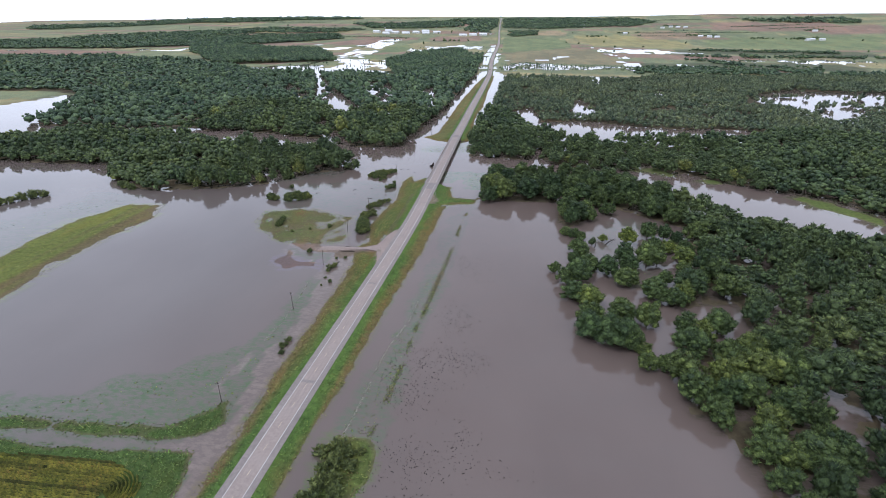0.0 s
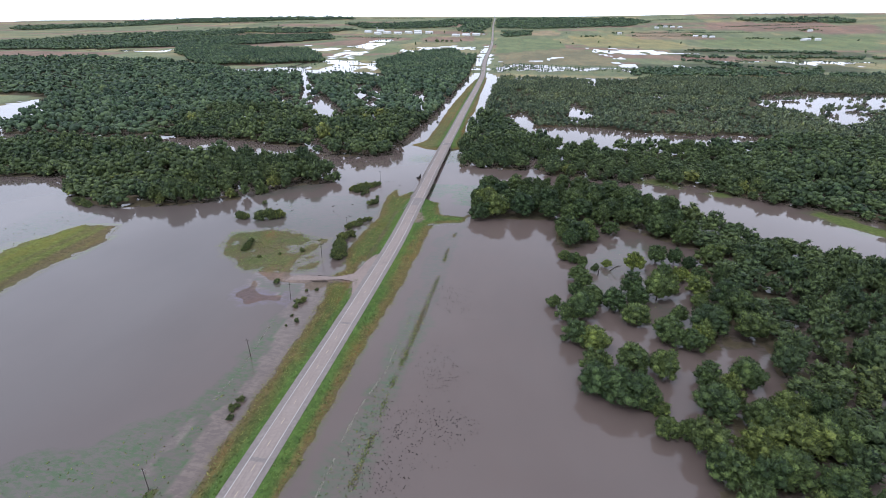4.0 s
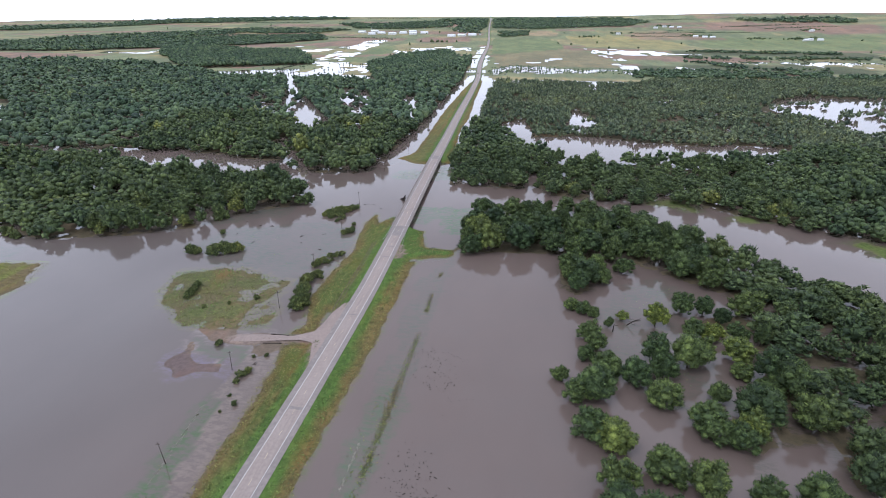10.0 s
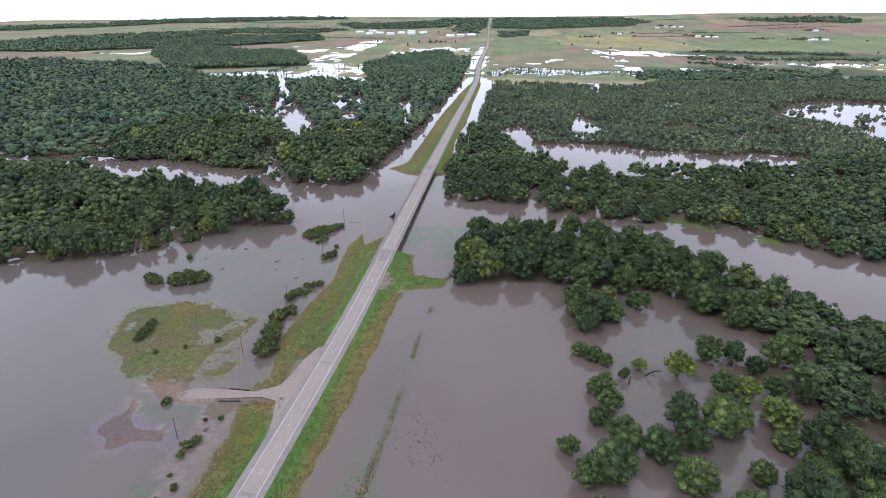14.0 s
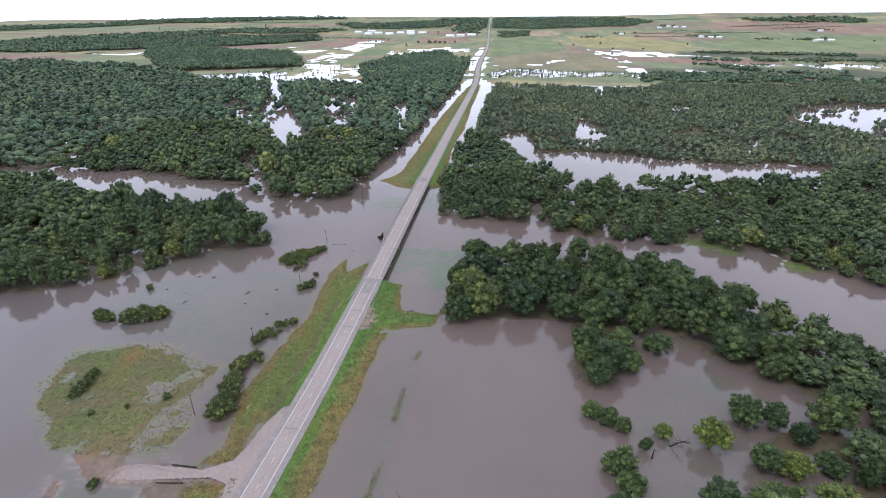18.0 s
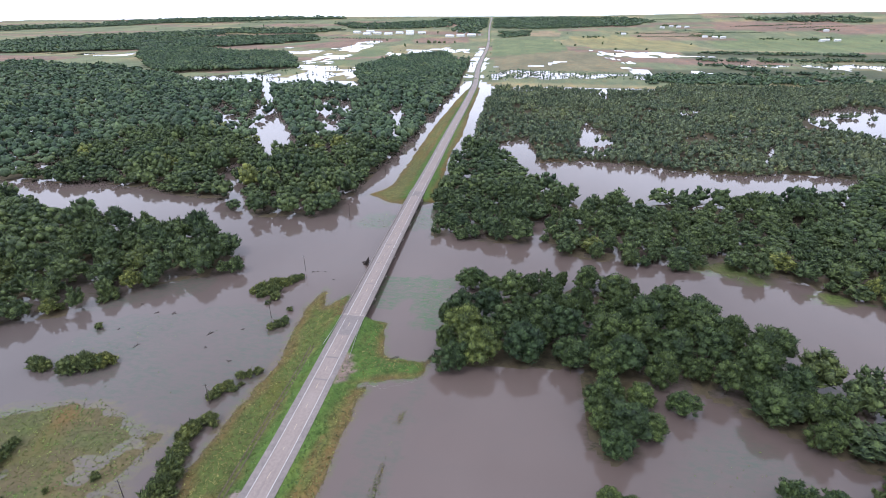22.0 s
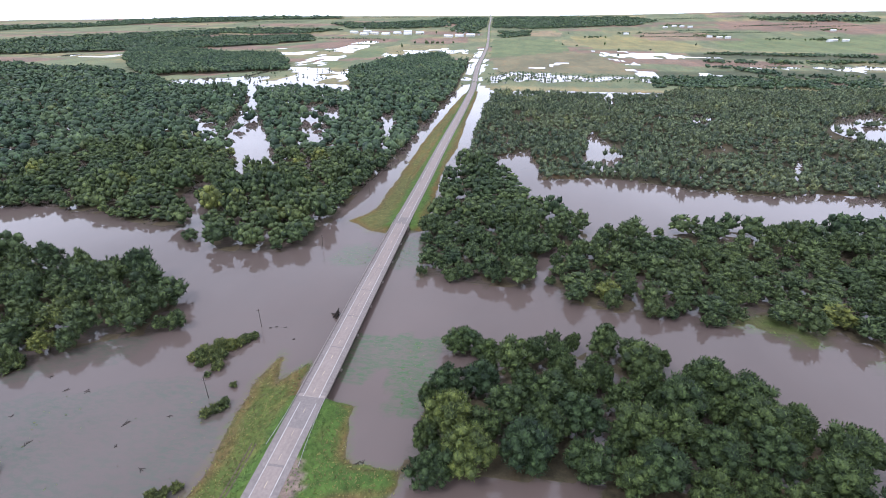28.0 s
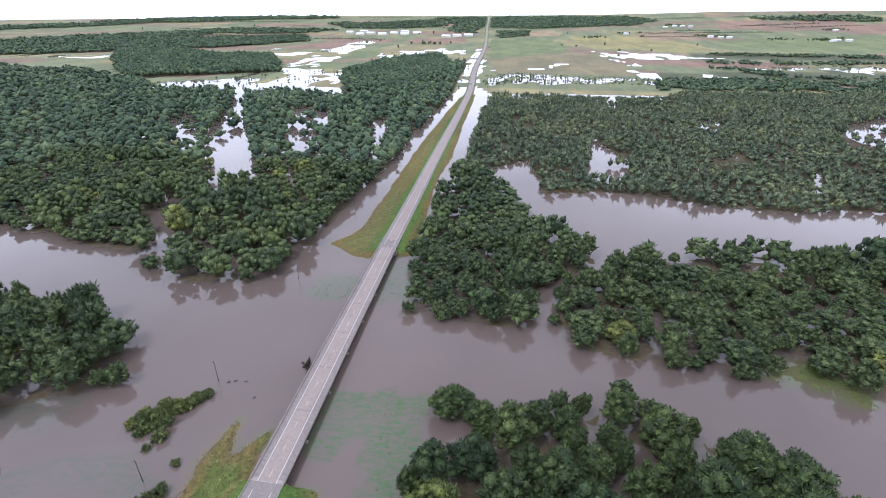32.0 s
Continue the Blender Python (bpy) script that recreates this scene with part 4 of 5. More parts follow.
def scatter(poly, spacing, seed, inset=3.0, jitter=0.42, thin=0.0):
    """Places on a jittered hexagonal lattice inside an outline."""
    r = np.random.RandomState(seed)
    p = np.array(poly, float)
    xs = np.arange(p[:, 0].min(), p[:, 0].max(), spacing)
    ys = np.arange(p[:, 1].min(), p[:, 1].max(), spacing * 0.87)
    a, c = np.meshgrid(xs, ys)
    a = a + (np.arange(len(ys)) % 2 * spacing / 2)[:, None]
    a, c = (a + r.uniform(-jitter, jitter, a.shape) * spacing).ravel(), (c + r.uniform(-jitter, jitter, c.shape) * spacing).ravel()
    ok = (inside(poly, a, c) + 1.8 * spacing * lumps(a, c, 5 * spacing, seed + 70) > inset) & (np.abs(a - road_x(c)) > 22)
    if thin:  # glades
        ok &= lumps(a, c, 34, seed + 50) + 0.5 * lumps(a, c, 13, seed + 51) > -1.1 + thin
    return np.stack([a[ok], c[ok]], -1)


def grow(poly, small, large, seed, close=0.66, thin=0.0, inset=0.35):
    """Trees of mixed crown radius that crowd but hardly overlap: rows of x, y, radius."""
    r = np.random.RandomState(seed)
    p = np.array(poly, float)
    lo, hi = p.min(0), p.max(0)
    mean = (small + large) / 2
    n = int((hi - lo).prod() / (mean * mean) * 3.2)
    a = r.uniform(lo, hi, (n, 2))
    stand = np.clip(0.5 + 0.4 * lumps(a[:, 0], a[:, 1], 45, seed + 7) + r.normal(0, 0.32, n), 0, 1)
    rad = small + (large - small) * stand**1.15
    edge = inside(poly, a[:, 0], a[:, 1]) + 5 * lumps(a[:, 0], a[:, 1], 22, seed + 8) + (14 * lumps(a[:, 0], a[:, 1], 90, seed + 9) if lo[1] > 1300 else 0)
    rad = np.where((edge < 9) & (r.rand(n) < 0.45), small + 0.25 * (rad - small), rad)
    ok = (edge > rad * inset) & (np.abs(a[:, 0] - road_x(a[:, 1])) > 12 + rad)
    for g in GAPS:
        q = np.array(g, float)
        if (q.max(0) < lo).any() or (q.min(0) > hi).any():
            continue
        standing = lumps(a[:, 0], a[:, 1], 17, seed + 60) > (0.4 if g in HALF_OPEN else 0.7)
        ok &= (inside(g, a[:, 0], a[:, 1]) < -rad * 0.1) | standing
    if thin:  # glades
        ok &= lumps(a[:, 0], a[:, 1], 34, seed + 50) + 0.5 * lumps(a[:, 0], a[:, 1], 13, seed + 51) > -1.1 + thin
    a, rad = a[ok], rad[ok]
    order = np.argsort(-rad + r.normal(0, 0.12 * (large - small), len(rad)))
    cell, grid, out = 2 * large, collections.defaultdict(list), []
    for i in order:
        x, y, w = a[i, 0], a[i, 1], rad[i]
        cx, cy = int(x // cell), int(y // cell)
        free = True
        for u in (cx - 1, cx, cx + 1):
            for v in (cy - 1, cy, cy + 1):
                for x2, y2, w2 in grid[u, v]:
                    if (x - x2) ** 2 + (y - y2) ** 2 < (close * (w + w2)) ** 2:
                        free = False
                        break
                if not free:
                    break
            if not free:
                break
        if free:
            grid[cx, cy].append((x, y, w))
            out.append((x, y, w))
    return out


# trees at the water's edge, one by one: x, y, crown width, height
EDGE = [(164, 303, 15.5, 13), (154, 315, 14.5, 14), (142, 322, 15, 12.5), (134, 303, 18, 16), (126, 299, 15, 14), (131, 280, 19, 15), (139, 274, 16, 13), (119, 313, 10, 10), (189, 309, 10, 9.5),
        (168, 322, 13, 15), (167, 333, 17, 16.5), (182, 332, 18, 18), (190, 337, 15, 16), (174, 367, 15, 17), (192, 360, 16, 13), (201, 358, 14, 13), (136, 350, 13.5, 13), (139, 339, 12, 12.5)]
EDGE2 = [(133, 331, 9, 9.5), (141, 371, 7, 8.5), (148, 362, 6, 7.5), (129, 378, 8.5, 8), (135, 375, 9, 9), (192, 384, 17, 16.5), (204, 384, 14, 15), (215, 361, 13, 12), (209, 343, 19, 14.5),
         (206, 329, 11, 7.5), (178, 287, 19, 15), (189, 282, 16, 15), (196, 289, 14, 14), (212, 320, 8.5, 8.5), (134, 399, 16, 17), (150, 414, 14, 12), (166, 429, 15, 13), (209, 311, 15, 10)]
EDGE3 = [(228, 331, 16, 11), (137, 255, 17, 16.5), (136, 240, 17, 16), (146, 235, 18, 16.5), (154, 239, 15, 15), (156, 233, 14, 16), (169, 257, 14, 14.5), (156, 262, 17, 14), (162, 218, 10.5, 11),
         (171, 219, 9, 10.5), (162, 231, 10, 8.5), (188, 254, 15, 12), (186, 234, 18, 15), (179, 292, 16, 14), (193, 287, 15, 15), (180, 197, 18, 17), (190, 195, 15, 18), (185, 185, 15, 15)]
EDGE4 = [(206, 256, 16, 15), (207, 224, 19, 15), (226, 218, 20, 16), (202, 201, 18, 16), (217, 196, 16, 12.5), (197, 168, 18, 16), (198, 153, 13, 12), (216, 168, 20, 14), (215, 193, 17, 14),
         (205, 165, 13.5, 14.5), (227, 175, 17, 13), (130, 412, 14, 15), (136, 432, 15, 15), (149, 430, 13, 13), (136, 449, 14, 15), (61, 520, 15, 13), (67, 524, 14, 14), (76, 520, 14, 12), (79, 511, 10, 9)]
for x, y, w, h in EDGE + EDGE2 + EDGE3 + EDGE4:
    tree(x, y, w, h)
EDGES = np.array([row[:2] for row in EDGE + EDGE2 + EDGE3 + EDGE4], float)
near_places, front_places, mid_places, far_places, slim_places, tiny_places = [], [], [], [], [], []
for poly, seed, thin in ((wood_g1, 1, 0.1), (wood_g3, 9, 0.25), (wood_g2, 2, 0.25), (wood_c, 4, 0.1), (wood_d, 5, 0.3), (wood_a, 6, 0.1)):
    for x, y, w in grow(poly, 4.2, 10.4, seed, thin=thin + 0.12, close=0.78 if poly in (wood_g2, wood_g3) else 0.73):
        if np.hypot(EDGES[:, 0] - x, EDGES[:, 1] - y).min() < w * 0.9:
            continue
        front = x < 228 and y < 530 and x > 0
        (near_places if front else front_places if y < 690 and x > -240 and x < 330 else mid_places).append((x, y, w))
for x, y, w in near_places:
    tree(x, y, 2 * w, 0, "leafy tree in the flooded wood, its green darkened as shade", kinds=SHADED_TREES)


def woodland(name, places, lods, label, seed, mat=M_LEAF_WOOD, base=9.0, gain=0.9):
    """Trees past counting, joined; places are x, y, crown radius."""
    r = np.random.RandomState(seed)
    V, Fc, tint, off = [], [], [], 0
    places = np.array(places)
    z = ground_z(places[:, 0], places[:, 1])
    patch = np.clip(0.5 + 0.8 * lumps(places[:, 0], places[:, 1], 48, seed + 90), 0, 1)
    rise = 0.95 + 0.35 * lumps(places[:, 0], places[:, 1], 40, seed + 91)
    for j, ((x, y, w), zz) in enumerate(zip(places, z)):
        v, f = lods[r.randint(len(lods))]
        th, s = r.uniform(0, 6.28), w / 6.6
        c, d = math.cos(th) * s, math.sin(th) * s
        tall = (base + gain * w) * r.uniform(0.76, 1.26) * rise[j] / 14.6
        V.append(np.stack([v[:, 0] * c - v[:, 1] * d + x, v[:, 0] * d + v[:, 1] * c + y, v[:, 2] * tall + max(zz, -0.6)], -1))
        Fc.append(f + off)
        off += len(v)
        tint.append(np.full(len(v), r.rand() ** (0.5 if w < 5.6 else 1.1) * 0.55 + 0.45 * patch[j]))
    me = mesh_from(name, np.concatenate(V), np.concatenate(Fc), mat, True)
    at = me.attributes.new("tint", "FLOAT", "POINT")
    at.data.foreach_set("value", np.concatenate(tint).astype(np.float32))
    return tagged(new(name, me), label, "woodland", kind="stuff")


HIGH = [crown_arrays(60 + k, 26, 560, 1.25, 6.5, 14.4, 0.2, 0.7, 0.86, 1 + k % 2, (0.16, 0.36), 0.25) for k in range(8)]
MID = [crown_arrays(100 + k, 14, 90, 1.6, 6.6, 14.5, 0.2, 0.6, 0.93, 1, (0.18, 0.36), 0.3) for k in range(8)]
FAR = [crown_arrays(200 + k, 3, 8, 2.2, 6.8, 14.4, 0.2, 0.5, 1.0) for k in range(10)]
SLIM = [crown_arrays(250 + k, 1, 16, 3.6, 6.2, 14.0, 0.2, 0.9, 0.95) for k in range(10)]
TINY = [crown_arrays(280 + k, 0, 3, 5.5, 6.8, 14.0, 0.0) for k in range(5)]
for x, y, w in grow(wood_b, 4.6, 10.2, 11, close=0.75, thin=0.42):
    if x > -760:
        (mid_places if y < 860 and x > -420 else far_places).append((x, y, w))
tiny_places += [(x, y, random.uniform(8, 11.5)) for x, y in scatter(wood_b, 16, 12) if x < -755]
far_places += grow(wood_b2, 5, 9, 13) + grow(wood_b4, 4, 8, 24) + grow(wood_b5, 5, 9, 25)
slim_places += grow(wood_e, 2.4, 5.8, 12, close=0.78, thin=0.5)
for poly, spacing, seed in ((hedge_a, 11, 15), (hedge_b, 13, 16), (hedge_c, 12, 17), (wood_b3, 15, 14), (wood_l1, 20, 18), (wood_l2, 22, 19), (wood_l3, 26, 26), (wood_l4, 15, 27),
                            (wood_r2, 12, 28), (wood_r3, 11, 29), (wood_r4, 10, 30), (wood_r5, 26, 31), (wood_t1, 22, 21), (wood_t2, 16, 22), (wood_t3, 26, 23), (wood_t4, 20, 32)):
    tiny_places += [(x, y, random.uniform(0.42, 0.72) * spacing + 1.5) for x, y in scatter(poly, spacing, seed, thin=0.85 if spacing < 14 else 0.3)]
hedge_rng = random.Random(8)
for k in range(34):
    x, y = hedge_rng.uniform(-3000, 2400), hedge_rng.uniform(2900, 4700)
    n = hedge_rng.randint(14, 60)
    tilt = hedge_rng.choice((0.0, 0.05, 0.1, -0.08))
    if abs(x - road_x(y)) < 60 or -950 < x < -350 and y < 3300:
        continue
    tiny_places += [(x + j * 8 + hedge_rng.gauss(0, 3), y + j * 8 * tilt + hedge_rng.gauss(0, 5), hedge_rng.uniform(3.5, 6.5)) for j in range(n) if abs(x + j * 8 - road_x(y)) > 25]
reed_rng = np.random.RandomState(19)
for poly, n in ((far_water_3, 420), (far_water_1, 160), (far_airstrip, 60), (far_road_flood, 60), (far_water_r, 120), (far_water_2, 60)):
    p = np.array(poly, float)
    q = reed_rng.uniform(p.min(0), p.max(0), (n, 2))
    q = q[(inside(poly, q[:, 0], q[:, 1]) > -15) & (np.abs(q[:, 0] - road_x(q[:, 1])) > 14)]
    tiny_places += [(x, y, reed_rng.uniform(1.2, 3.6)) for x, y in q]
woodland("woodland", front_places, HIGH, "flooded broadleaf woodland on the near river bank", 4)
woodland("woodland", mid_places, MID, "flooded broadleaf woodland beyond the river", 5)
woodland("woodland", far_places, FAR, "distant broadleaf woodland among flooded fields", 6, M_LEAF_HAZED)
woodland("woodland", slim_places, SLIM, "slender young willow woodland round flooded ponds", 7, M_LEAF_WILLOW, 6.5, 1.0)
woodland("woodland", tiny_places, TINY, "far hedgerows and groves towards the skyline", 8, M_LEAF_HAZED, 3.5, 1.0)

# ---- bridge ----


def box(bm, x0, x1, y0, y1, z0, z1):
    vs = [bm.verts.new(p) for p in ((x0, y0, z0), (x1, y0, z0), (x1, y1, z0), (x0, y1, z0), (x0, y0, z1), (x1, y0, z1), (x1, y1, z1), (x0, y1, z1))]
    for f in ((0, 3, 2, 1), (4, 5, 6, 7), (0, 1, 5, 4), (1, 2, 6, 5), (2, 3, 7, 6), (3, 0, 4, 7)):
        bm.faces.new([vs[k] for k in f])


def part(name, bm, mat, parent, label=""):
    return child(name, bm_mesh(name, bm, mat), parent, label)


def long_bar(x0, x1, ys, z0, z1):
    """A bar that follows the road's line, between offsets and heights over the road."""
    bm = bmesh.new()
    rows = []
    for y in ys:
        c, z = float(road_x(y)), float(road_z(y))
        rows.append([bm.verts.new((c + a, y, z + h)) for a, h in ((x0, z0), (x1, z0), (x1, z1), (x0, z1))])
    for p, q in zip(rows, rows[1:]):
        for k in range(4):
            bm.faces.new((p[k], p[(k + 1) % 4], q[(k + 1) % 4], q[k]))
    bm.faces.new(rows[0][::-1]), bm.faces.new(rows[-1])
    return bm


BRIDGE = np.linspace(474, 671, 27)
bridge = thing("bridge", "long low concrete highway bridge over the brown river", "bridge")
part("deck", long_bar(-6.75, 6.75, BRIDGE, -0.4, -0.03), M_CONCRETE, bridge)
for side in (-1, 1):
    x = side * 6.45
    part("kerb", long_bar(min(x, x + side * 0.3), max(x, x + side * 0.3), BRIDGE, -0.04, 0.22), M_CONCRETE, bridge)
    part("rail", long_bar(x + side * 0.1 - 0.09, x + side * 0.1 + 0.09, BRIDGE, 0.62, 0.92), M_CONCRETE, bridge, "pale concrete bridge rail")
    bm = bmesh.new()
    box(bm, -0.12, 0.12, -0.15, 0.15, 0.2, 0.64)
    post_mesh = bm_mesh("rail_post", bm, M_CONCRETE)
    for y in np.arange(475, 671, 2.8):
        o = child("rail_post", post_mesh, bridge)
        o.location = (float(road_x(y)) + x + side * 0.1, y, float(road_z(y)))
    part("girder", long_bar(side * 6.2 - 0.2, side * 6.2 + 0.2, BRIDGE, -1.8, -0.39), M_GIRDER, bridge)
    part("girder", long_bar(side * 1.8 - 0.3, side * 1.8 + 0.3, BRIDGE, -1.8, -0.39), M_GIRDER, bridge)
for y in np.arange(496, 660, 28.6):
    c, z = float(road_x(y)), float(road_z(y))
    bm = bmesh.new()
    box(bm, c - 7.1, c + 7.1, y - 0.6, y + 0.6, z - 2.5, z - 1.68)
    part("pier_cap", bm, M_CONCRETE, bridge)
    bmesh_box = bmesh.new()
    for k in (-5, 0, 5):
        limb(bmesh_box, (c + k, y, -1.6), (c + k, y, z - 2.45), 0.55, 0.5, 10)
    part("pier", bmesh_box, M_CONCRETE_DARK, bridge, "dark concrete pier columns")
for y in np.arange(510.3, 660, 28.6):
    child("joint", strip("joint", -6.3, 6.3, [y - 0.35, y + 0.35], 0.005, M_PATCH), bridge, "dark stained deck joint")
for y0, y1 in ((474, 476.4), (669, 671)):
    bm = bmesh.new()
    c = float(road_x(y0))
    box(bm, c - 7.2, c + 7.2, y0 - 1.2, y1 - 1.2, -1.5, 3.2)
    part("abutment", bm, M_CONCRETE, bridge)
child("approach_patch", strip("approach_patch", -5.2, 5.8, np.linspace(456, 474, 5), 0.008, M_PATCH), road, "darker asphalt patch before the bridge")
child("approach_patch", strip("approach_patch", -5.2, 5.8, np.linspace(672, 686, 4), 0.008, M_PATCH), road, "darker asphalt patch past the bridge")
for y, l in ((272, 5.0), (421, 3.0), (437, 3.0), (176, 6.0), (348, 2.5)):
    child("crack_seal", strip("crack_seal", -3.4, 3.4, [y, y + l / 3], 0.007, M_PATCH), road, "dark sealed patch across the lanes")


def guardrail(x, y0, y1, splay):
    g = thing("guardrail", "galvanised steel guardrail on posts before the bridge", "guardrail", "bridge guardrails")
    n = 14
    ys = np.linspace(y0, y1, n)
    off = [x + splay * (1 - k / (n - 1)) ** 2 for k in range(n)]
    bm = bmesh.new()
    rows = []
    for y, o in zip(ys, off):
        c, z = float(road_x(y)) + o, float(road_z(y)) - 0.05
        rows.append([bm.verts.new((c + a, y, z + h)) for a, h in ((-0.04, 0.42), (0.05, 0.5), (-0.02, 0.57), (0.05, 0.65), (-0.04, 0.73), (-0.07, 0.57))])
    for p, q in zip(rows, rows[1:]):
        for k in range(6):
            bm.faces.new((p[k], p[(k + 1) % 6], q[(k + 1) % 6], q[k]))
    part("rail", bm, M_STEEL, g)
    bm = bmesh.new()
    box(bm, -0.09, 0.09, -0.1, 0.1, -0.5, 0.68)
    me = bm_mesh("post", bm, M_POLE)
    for y, o in zip(ys, off):
        p = child("post", me, g)
        p.location = (float(road_x(y)) + o - 0.18 * (1 if x > 0 else -1) * -1, y, float(road_z(y)) - 0.1)
    return g


guardrail(-6.6, 446, 474, -1.2)
guardrail(6.6, 438, 474, 2.2)
guardrail(-6.6, 671, 690, -0.3)
guardrail(6.6, 671, 694, 0.5)

# ---- utility poles ----


def pole_kit():
    kit = thing("utility_pole", "weathered wooden utility pole with a crossarm, in flood water", "utility pole", "power line along the highway")
    bm = bmesh.new()
    limb(bm, (0, 0, -1.5), (0, 0, 11.5), 0.19, 0.12, 8)
    part("pole", bm, M_POLE, kit)
    bm = bmesh.new()
    box(bm, -1.25, 1.25, -0.17, -0.05, 10.5, 10.66)
    part("crossarm", bm, M_POLE, kit)
    bm = bmesh.new()
    for k in (-1, 1):
        limb(bm, (k * 0.75, -0.1, 10.5), (0, -0.1, 9.8), 0.025, 0.025, 4)
    part("brace", bm, M_STEEL, kit)
    for k in (-1.1, -0.4, 1.1):
        bm = bmesh.new()
        limb(bm, (k, -0.1, 10.66), (k, -0.1, 10.8), 0.05, 0.07, 6)
        limb(bm, (k, -0.1, 10.8), (k, -0.1, 10.88), 0.07, 0.03, 6)
        part("insulator", bm, M_STEEL, kit)
    return kit


POLES = [(-32.5, 159), (-34.5, 238), (-38.5, 294), (-41, 351), (-39.5, 401), (-44, 470), (-47, 526), (-50, 625), (-50, 744)]
first_pole = pole_kit()
first_pole.matrix_basis = pose(-32.5, 159, 0, 0, 1.5, 3)
for k, (x, y) in enumerate(POLES[1:]):
    copy_thing(first_pole, pose(x, y, 0, random.uniform(-1.5, 1.5), random.uniform(-2.5, 2.5), random.uniform(-6, 6)))

# ---- shrubs ----


def shrub_mesh(seed, leaves=260, size=0.8):
    v, f = crown_arrays(seed, 8, leaves, size, 2.0, 3.3, -0.6, 0.85, 0.84, 1, (0.2, 0.4), 0.2)
    return mesh_from("foliage", v, f, M_BUSH, True)


SHRUBS = [shrub_mesh(300 + k) for k in range(5)]
bm = bmesh.new()
for k in range(5):
    limb(bm, (0, 0, -0.6), (0.8 * math.cos(k * 1.26), 0.8 * math.sin(k * 1.26), 1.6), 0.06, 0.03, 5)
STEMS = bm_mesh("stems", bm, M_BARK)


def shrub(x, y, w, tall=1.0, label="low green willow shrub half under flood water"):
    e = thing("shrub", label, "shrub", "flooded shrubs")
    s = w / 4.0
    z = float(max(ground_z(x, y), -0.3))
    e.matrix_basis = pose(x, y, z, 0, 0, random.uniform(0, 360)) @ Matrix.Diagonal((s, s, s * tall, 1))
    child("stems", STEMS, e)
    child("foliage", random.choice(SHRUBS), e)


ROW_W = [(-31, 352, 9), (-28, 356, 8), (-31, 361, 9), (-34, 366, 9), (-35, 373, 8), (-37, 380, 8), (-37, 387, 7), (-32, 391, 7), (-40, 404, 6), (-39, 408, 6),
         (-34, 411, 5), (-32, 415, 3), (-31, 421, 5), (-32, 291, 5), (-30, 294, 4), (-32, 286, 3.5), (-25, 272, 3), (-27, 307, 2.6), (-33, 305, 2)]
ISLES = [(-56, 312, 4.5), (-29, 267, 1.5), (-30, 277, 2), (-101, 352, 5), (-101, 355, 5.5), (-101, 359, 6), (-102, 363, 5), (-103, 367, 4.5), (-59, 358, 4),
         (-85, 344, 3), (-72, 350, 2.5), (-24, 202, 3.8), (-23, 208, 4), (-22, 197, 3.4), (-23, 204, 3), (-291, 415, 10), (-300, 419, 8), (-282, 411, 8)]
NORTH = [(-64, 496, 8), (-60, 499, 8), (-57, 503, 8), (-53, 505, 7), (-50, 508, 6), (-54, 497, 7), (-51, 490, 7), (-61, 490, 5), (-36, 463, 6), (-39, 460, 6),
         (-34, 467, 5), (-37, 479, 4), (-53, 484, 4), (-28, 424, 5), (-35, 420, 5), (-132, 445, 5), (-149, 470, 8), (-169, 458, 7), (-147, 474, 9)]
SOUTH = [(24, 139, 7), (29, 143, 7), (37, 134, 6), (33, 127, 7), (39, 142, 4), (28, 124, 7), (31, 135, 7), (27, 131, 6), (36, 121, 7), (30, 115, 8), (34, 140, 6), (25, 117, 7)]
LEFT = [(-362, 358, 9), (-359, 366, 10), (-353, 372, 10), (-348, 378, 9), (-366, 352, 8), (-136, 411, 9), (-133, 409, 7), (-119, 411, 10), (-112, 414, 11), (-106, 416, 9), (-103, 420, 6)]
for row in (ROW_W, ISLES, NORTH, SOUTH, LEFT):
    for x, y, w in row:
        shrub(x, y, w, random.uniform(0.75, 1.1) if w > 8 else random.uniform(0.7, 1.05))
tree(-190, 440, 10)
for x, y, w, h in ((-136, 411, 8, 7), (-131, 410, 7, 6), (-118, 411, 10, 8.5), (-111, 414, 11, 9.5), (-105, 417, 9, 8), (-63, 496, 7, 6), (-58, 501, 8, 7), (-53, 506, 8, 6.5), (-55, 497, 6, 5.5), (-66, 500, 7, 5), (-60, 507, 7, 5.5), (-49, 512, 7, 5.5), (-46, 516, 6, 4.5), (-58, 493, 6, 5), (-67, 494, 6, 4.5), (-29, 352, 9, 7), (-32, 358, 9, 7.5), (-33, 366, 9, 7.5), (-35, 374, 8, 6.5), (-37, 383, 8, 6), (-33, 391, 7, 5.5), (-39, 409, 6, 4.5), (-37, 413, 5, 4)):
    tree(x, y, w, h, "bushy light green willow standing in flood water", "flooded willows", WILLOWS)

